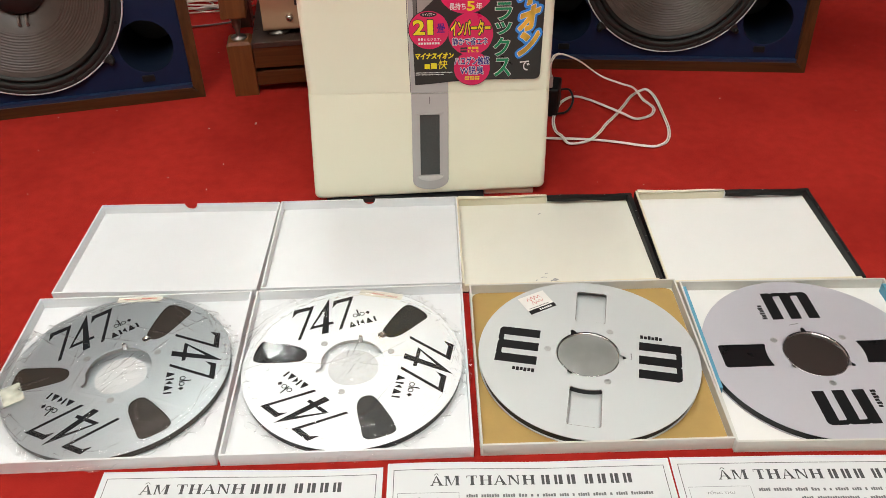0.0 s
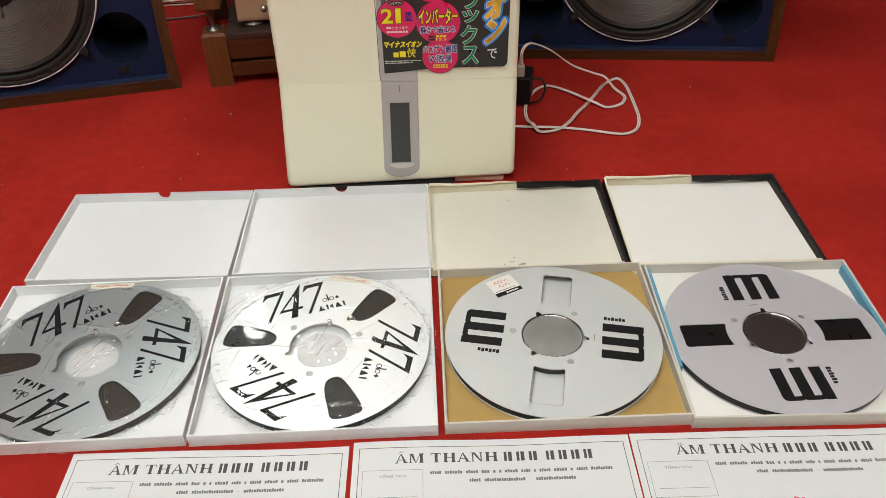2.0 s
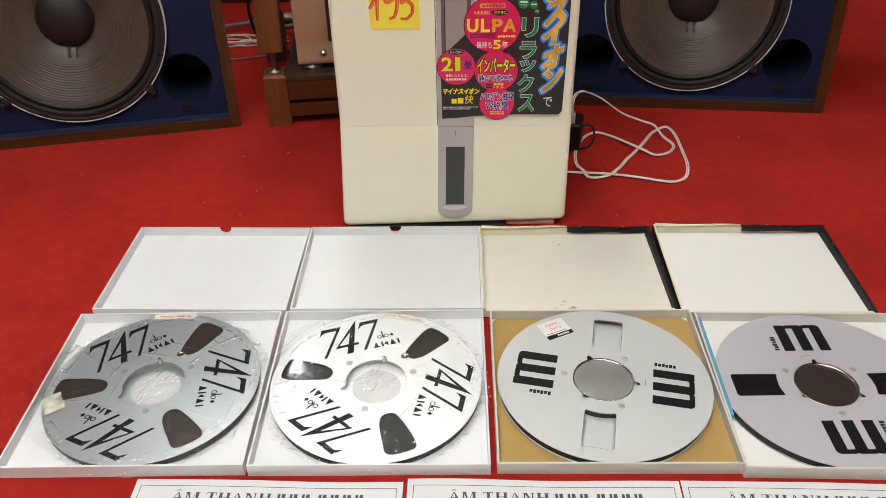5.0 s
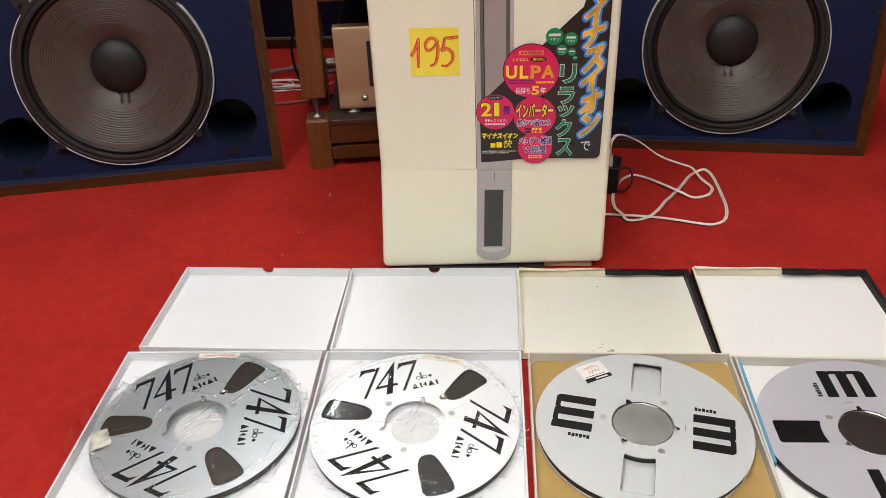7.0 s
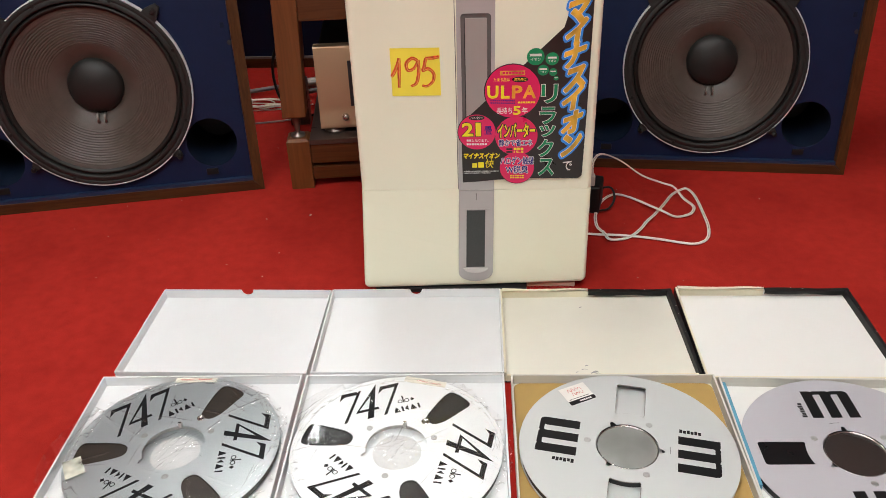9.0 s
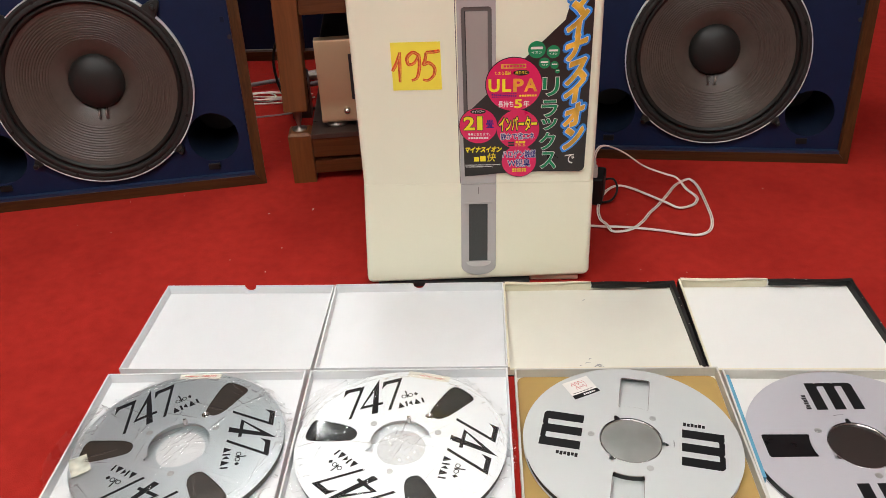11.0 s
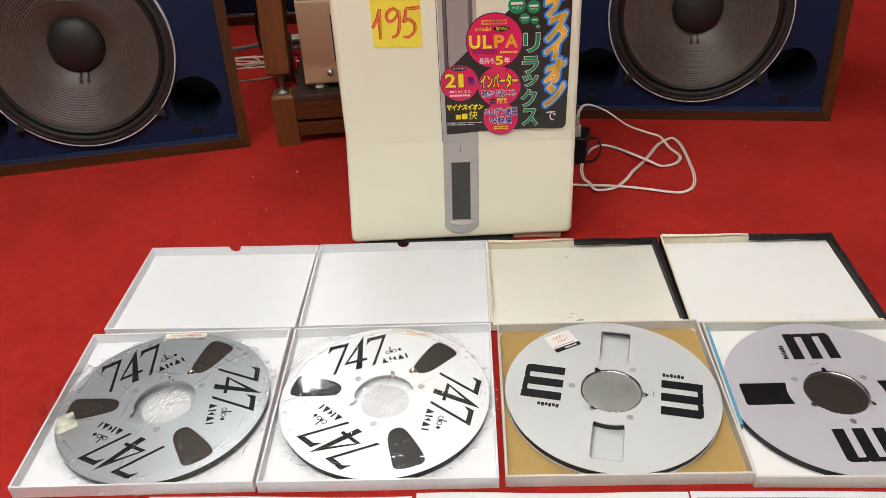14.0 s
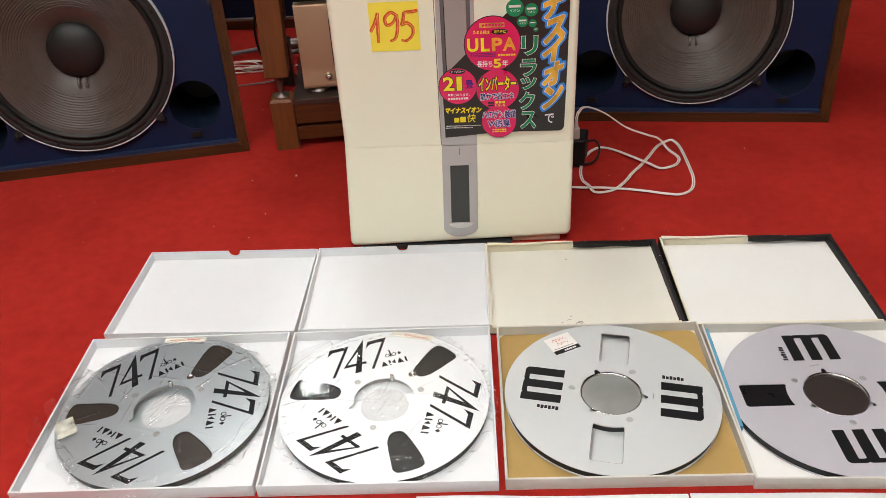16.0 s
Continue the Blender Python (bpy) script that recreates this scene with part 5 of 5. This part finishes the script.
    for x, z in ((-0.0985, 0.0440), (-0.5000, 0.0440)):
        bm = box(x - 0.0115, x + 0.0115, rec - 0.004, rec, z - 0.006, z + 0.006, 0.0015)
        put("grille_catch", bm, RUBBER, "small black catch")
    for x, z in ((-0.0262, 0.2935), (-0.567, 0.2935)):
        turn("peg_hole", [(0.0046, 0.0008), (0.0042, 0.0010), (0, 0.0010)], x, z, DARKGAP, 16)
        bm = box(x - 0.0125, x - 0.0050, rec - 0.0015, rec, z + 0.028, z + 0.038, 0.0006)
        put("grille_catch", bm, PORT)
    return tagged(t, "walnut studio loudspeaker with a dark blue front and large woofer", "loudspeaker", "loudspeakers")


spk1 = speaker(pose(-0.402, 1.525, 0, 0, 0, 13.7))
copy_thing(spk1, pose(0.7695, 1.601, 0, 0, 0, -3.7) @ Matrix.Scale(0.948, 4))

# a further loudspeaker behind the rack
rs = empty("rear_loudspeaker", pose(-0.05, 2.300, 0, 0, 0, 1.5))
part("bottom_panel", box(-0.76, 0, 0, 0.45, 0, 0.026, 0.002), WALNUTH, rs)
part("side_panel", box(-0.76, -0.738, 0, 0.45, 0.026, 1.0, 0.002), WALNUT, rs)
part("side_panel", box(-0.022, 0, 0, 0.45, 0.026, 1.0, 0.002), WALNUT, rs)
part("top_panel", box(-0.76, 0, 0, 0.45, 1.0, 1.022, 0.002), WALNUTH, rs)
part("back_panel", box(-0.738, -0.022, 0.43, 0.45, 0.026, 1.0), WALNUT, rs)
part("baffle", box(-0.738, -0.022, 0.012, 0.03, 0.026, 1.0), BLUE, rs, "dark blue painted front")
# The ledge is a grey paler than the blue front.
part("ledge", box(-0.738, -0.022, 0.002, 0.012, 0.026, 0.031), CORDGREY, rs, "grey ledge, paler than the front")
kb = lathe([(0.030, 0), (0.030, 0.02), (0.022, 0.03), (0.016, 0.045), (0, 0.047)], 24)
bmesh.ops.transform(kb, matrix=pose(-0.600, 0.012, 0.285, 90, 0, 0), verts=kb.verts[:])
part("driver_clamp", kb, RUBBER, rs, "black clamp", smooth=True)
tagged(rs, "dark blue loudspeaker with a wooden frame standing behind the rack", "loudspeaker", "loudspeakers")


# ---- equipment rack ----
rk = empty("equipment_rack", pose(-0.344, 1.524, 0, 0, 0, 8.5))


def foot(x, y):
    bm = box(x, x + 0.045, y, y + 0.05, 0, 0.107, 0.0)
    es = [e for e in bm.edges if all(v.co.z > 0.1 for v in e.verts)]
    bmesh.ops.bevel(bm, geom=es, offset=0.005, segments=1, affect="EDGES")
    # Rear feet and spikes are set darker than the front ones.
    part("foot_block", bm, CHERRY if y < 0.1 else GRANITE, rk)
    sp = lathe([(0.0145, 0.1072), (0.0145, 0.1105), (0.0035, 0.1112), (0.0038, 0.118), (0.0085, 0.136), (0.0088, 0.1445), (0.0110, 0.1450), (0.0110, 0.153)], 24)
    bmesh.ops.translate(sp, verts=sp.verts[:], vec=(x + 0.0225, y + 0.025, 0))
    part("spike", sp, SPIKE if y < 0.1 else RUBBER, rk, "polished metal spike" if y < 0.1 else "black spike", smooth=True)
    post = box(x - 0.001, x + 0.045, y + 0.001, y + 0.049, 0.153, 0.95, 0.002)
    for v in post.verts:
        v.co.x += 0.036 * (v.co.z - 0.153)
    part("post", post, CHERRY, rk)


for fx, fy in ((0, 0), (-0.031, 0.345), (0.48, 0), (0.48, 0.345)):
    foot(fx, fy)
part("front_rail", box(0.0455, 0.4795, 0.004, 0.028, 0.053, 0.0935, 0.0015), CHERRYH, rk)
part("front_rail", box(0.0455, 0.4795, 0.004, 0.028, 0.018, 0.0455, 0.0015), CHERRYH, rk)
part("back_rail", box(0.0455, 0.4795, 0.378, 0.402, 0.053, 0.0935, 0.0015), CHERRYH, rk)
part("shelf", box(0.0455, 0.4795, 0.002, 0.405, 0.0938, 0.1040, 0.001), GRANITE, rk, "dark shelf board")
# Unseen top board, added for the shadow it throws on the carpet.
part("unseen_top_shelf", box(0.005, 0.57, -0.004, 0.405, 0.9503, 0.975, 0.002), CHERRYH, rk)
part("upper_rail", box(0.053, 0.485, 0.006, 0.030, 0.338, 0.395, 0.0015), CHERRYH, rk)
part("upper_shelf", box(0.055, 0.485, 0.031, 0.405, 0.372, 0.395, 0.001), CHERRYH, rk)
tagged(rk, "reddish wooden equipment rack standing on metal spikes", "rack")

am = empty("amplifier", pose(-0.344, 1.524, 0, 0, 0, 8.5))
fp = bmesh.new()
edge = [(0.062, 0.1145), (0.034, 0.1145), (0.0312, 0.1152), (0.0300, 0.1172)] + [(0.0300 + 0.0085 * math.sin(math.pi / 2 * k / 10) ** 1.3, 0.1172 + 0.046 * k / 10) for k in range(1, 11)] + [(0.0385, 0.2760), (0.0395, 0.2782), (0.042, 0.2790), (0.062, 0.2790)]
ends = [[fp.verts.new((x, y, z)) for y, z in edge] for x in (0.0690, 0.0690, 0.40, 0.40)]
for k in range(len(edge)):
    f = fp.faces.new((ends[1][k - 1], ends[1][k], ends[2][k], ends[2][k - 1]))
    f.smooth = 3 < k < 15
fp.faces.new(ends[0]), fp.faces.new(ends[3])
bmesh.ops.recalc_face_normals(fp, faces=fp.faces[:])
part("front_plate", fp, CHAMPAGNE, am, "champagne aluminium front")
part("case", box(0.078, 0.396, 0.0625, 0.34, 0.1185, 0.275, 0.003), RUBBER, am, "black case")
part("vent", box(0.1325, 0.1400, 0.0370, 0.0383, 0.158, 0.250), DARKGAP, am, "dark slot")
kn = lathe([(0.0075, 0), (0.0075, 0.003), (0.0064, 0.007), (0.0036, 0.0095), (0, 0.0102)], 20)
bmesh.ops.transform(kn, matrix=pose(0.1205, 0.0350, 0.1370, 90, 0, 0), verts=kn.verts[:])
part("knob", kn, STEEL, am, "small polished knob", smooth=True)
for ax in (0.096, 0.37):
    ft = lathe([(0, 0.1042), (0.0205, 0.1042), (0.0215, 0.1055), (0.0215, 0.1085), (0.018, 0.1095), (0.018, 0.1144), (0, 0.1144)], 32)
    bmesh.ops.translate(ft, verts=ft.verts[:], vec=(ax, 0.052, 0))
    part("foot", ft, SPIKE, am, "round metal foot", smooth=True)
    ft = lathe([(0, 0.1042), (0.0205, 0.1042), (0.0215, 0.1120), (0.018, 0.1135), (0.018, 0.1184), (0, 0.1184)], 32)
    bmesh.ops.translate(ft, verts=ft.verts[:], vec=(ax, 0.30, 0))
    part("foot", ft, STEEL, am, smooth=True)
tagged(am, "champagne coloured amplifier standing on the lower shelf of the rack", "amplifier")


# ---- cords ----
def cord(name, pts, r, material, label, category="cable"):
    return tagged(part(name, tube(pts, r, 8, step=7), material, smooth=True), label, category)


LOOP = [(0.222, 1.352), (0.262, 1.347), (0.300, 1.345), (0.340, 1.339), (0.373, 1.331), (0.405, 1.321), (0.430, 1.318), (0.452, 1.335), (0.463, 1.375), (0.464, 1.430), (0.462, 1.495), (0.455, 1.525), (0.445, 1.529), (0.420, 1.505),
        (0.397, 1.463), (0.374, 1.423), (0.356, 1.393), (0.338, 1.360), (0.314, 1.336), (0.283, 1.327), (0.262, 1.345), (0.252, 1.375), (0.252, 1.415), (0.266, 1.460), (0.288, 1.490), (0.312, 1.504), (0.338, 1.490), (0.368, 1.446),
        (0.390, 1.425), (0.412, 1.415), (0.438, 1.425), (0.450, 1.445), (0.450, 1.462), (0.438, 1.490)]
pts = [(x, y, 0.0035) for x, y in LOOP]
for k in (16, 17):
    pts[k] = (*pts[k][:2], 0.006)
for k, h in ((19, 0.005), (20, 0.009), (27, 0.010), (28, 0.009)):
    pts[k] = (*pts[k][:2], h)
pts += [(0.420, 1.500, 0.022), (0.396, 1.500, 0.031), (0.355, 1.497, 0.049), (0.314, 1.485, 0.083), (0.284, 1.470, 0.103), (0.267, 1.456, 0.110), (0.258, 1.446, 0.105), (0.255, 1.442, 0.097), (0.2545, 1.440, 0.090)]
pts = [(x - 0.006 + 0.012 * max(0.0, min(1.0, (0.300 - x) / 0.045)) * (19 < k < 26), y, z) for k, (x, y, z) in enumerate(pts)]
cb = empty("cable")
for sx in (-1, 1):
    part("core", tube(pts, 0.0013, 8, sx * 0.00160, step=7), CORD, cb, smooth=True)
part("web", tube(pts, 0.0007, 6, 0.0, 0.5, step=7), WEB, cb, "web darker than the two cores", smooth=True)
tagged(cb, "white twin power cord looping over the red carpet", "cable")
pl = empty("power_plug", pose(0.2485, 1.440, 0.0115))
part("strain_relief", lathe([(0.0026, 0.084)] + [(0.0048 - 0.0010 * (k % 2) - 0.0004 * (k // 2), 0.066 + 0.0017 * k) for k in range(10)][::-1] + [(0.0055, 0.064)], 12), PLUGGREY, pl, smooth=True)
part("plug_body", box(-0.0068, 0.0068, -0.0065, 0.0065, 0.0445, 0.066, 0.0025), PLUGGREY, pl)
tagged(pl, "white plastic power plug set in a black adapter", "plug")
ad = empty("power_adapter", pose(0.250, 1.440, 0, 0, 0, -12))
part("case", box(-0.034, 0.018, -0.010, 0.046, 0.0, 0.056, 0.006, 3), RUBBER, ad)
part("lead", tube([(0.010, 0.032, 0.030), (0.020, 0.040, 0.033), (0.034, 0.043, 0.031), (0.042, 0.024, 0.020), (0.034, 0.004, 0.008), (0.012, -0.006, 0.005)], 0.0021), RUBBER, ad, "black lead", smooth=True)
tagged(ad, "black plastic power adapter standing on the carpet", "adapter")

for k in range(3):
    rx, ry, px, py = 0.058 - 0.006 * k, 0.030 - 0.003 * k, -0.532 + 0.011 * math.sin(2.3 * k), 1.992 + 0.010 * math.cos(1.7 * k)
    turns = [(px + rx * math.cos(0.6 * j + k), py + ry * math.sin(0.6 * j + k) + 0.004 * math.sin(2.1 * j + k), 0.003 + 0.0035 * k + 0.0012 * math.sin(1.3 * j)) for j in range(17)]
    cord("speaker_wire", turns + [(-0.43 + 0.01 * k, 1.99 + 0.012 * k, 0.004)], 0.0016, CORD, "white speaker wire coiled on the carpet behind the rack")
cord("speaker_wire", [(-0.62, 1.945, 0.004), (-0.54, 1.947, 0.004), (-0.46, 1.960, 0.004), (-0.40, 1.99, 0.004)], 0.0018, CORD, "white speaker wire on the carpet behind the rack")
cord("thin_cable", [(-0.62, 1.845, 0.004), (-0.53, 1.860, 0.004), (-0.44, 1.885, 0.004), (-0.38, 1.92, 0.004)], 0.0022, CORDGREY, "thin grey cable on the carpet")
cord("thick_cable", [(-0.70, 2.04, 0.010), (-0.60, 2.055, 0.012), (-0.50, 2.085, 0.018), (-0.42, 2.12, 0.022), (-0.35, 2.13, 0.022)], 0.0058, CORDGREY, "thick grey cable with a metal sleeve on the carpet")
cord("thick_cable", [(-0.47, 2.02, 0.012), (-0.42, 2.045, 0.018), (-0.35, 2.06, 0.022), (-0.30, 2.05, 0.02)], 0.0068, CORDGREY, "thick grey cable with a metal sleeve on the carpet")
for sx, sy, turn in ((-0.447, 2.110, 22), (-0.425, 2.098, 8)):
    sl = empty("cable_plug", pose(sx, sy, 0.0, 0, 0, turn))
    part("sleeve", tube([(-0.030, 0, 0.0195), (0.0, 0, 0.0200), (0.030, 0, 0.0205)], 0.0095, 14), SPIKE, sl, "dull metal sleeve", smooth=True)
    part("grip", tube([(0.0305, 0, 0.0205), (0.060, 0, 0.0205), (0.085, 0, 0.0205)], 0.0120, 14), RUBBER, sl, "black rubber grip", smooth=True)
    part("collar", tube([(-0.034, 0, 0.0195), (-0.031, 0, 0.0195)], 0.0105, 14), SPIKE, sl, "dull metal collar", smooth=True)
    tagged(sl, "metal sleeved cable plug lying behind the rack", "plug")
cord("black_cable", [(-0.40, 1.96, 0.24), (-0.44, 1.95, 0.20), (-0.475, 1.94, 0.13), (-0.465, 1.925, 0.05), (-0.42, 1.91, 0.008), (-0.36, 1.92, 0.006)], 0.0036, RUBBER, "black cable hanging down behind the rack")

# low wrinkles of the carpet beside the cord
floor_ob = bpy.data.objects["floor"]
for line, hgt in (([(0.326, 1.585), (0.338, 1.544), (0.351, 1.483), (0.368, 1.442), (0.388, 1.428)], 0.0052), ([(0.362, 1.400), (0.372, 1.378), (0.385, 1.350)], 0.0042), ([(0.338, 1.530), (0.370, 1.524), (0.400, 1.508), (0.424, 1.474)], 0.0026)):
    bm = bmesh.new()
    run = smooth_line([Vector((x, y, 0)) for x, y in line], 8)
    grid = []
    for i, c in enumerate(run):
        f = i / (len(run) - 1)
        d = (run[min(i + 1, len(run) - 1)] - run[max(i - 1, 0)]).normalized()
        s = Vector((-d.y, d.x, 0))
        grid.append([bm.verts.new(c + s * 0.016 * u + Vector((0, 0, 0.0002 - 0.0008 * abs(u) ** 3 + hgt * math.sin(math.pi * f) ** 0.7 * math.exp(-(u / (0.10 if u > 0 else 0.38)) ** 2)))) for u in [k / 16 - 1 for k in range(33)]])
    for p, q in zip(grid, grid[1:]):
        for k in range(32):
            bm.faces.new((p[k], p[k + 1], q[k + 1], q[k]))
    bmesh.ops.recalc_face_normals(bm, faces=bm.faces[:])
    part("wrinkle", bm, CARPET, floor_ob, smooth=True)

# lint and crumbs on the carpet
lint = bmesh.new()
rnd = random.Random(11)
spots = [(-0.283, 1.414), (-0.365, 1.398), (-0.310, 1.275), (-0.320, 1.198), (0.577, 1.495), (-0.426, 1.729), (-0.648, 1.326), (-0.660, 1.446), (-0.393, 1.235), (0.310, 1.212), (0.309, 1.395), (0.332, 1.372)]
spots += [(rnd.uniform(-0.9, 0.95), rnd.uniform(1.18, 1.75)) for k in range(14)]
for k, (x, y) in enumerate(spots):
    s = 0.0026 if k == 0 else 0.0013 if k < 5 else 0.0009 if k < 9 else rnd.uniform(0.0004, 0.0007)
    bmesh.ops.create_icosphere(lint, subdivisions=1, radius=s, matrix=pose(x, y, s * 0.5, 0, 0, rnd.uniform(0, 180)) @ Matrix.Diagonal((1.6, 0.8, 0.6, 1)))
tagged(part("lint", lint, LINT), "tiny pale crumbs of lint scattered on the carpet", "lint", "", "stuff")
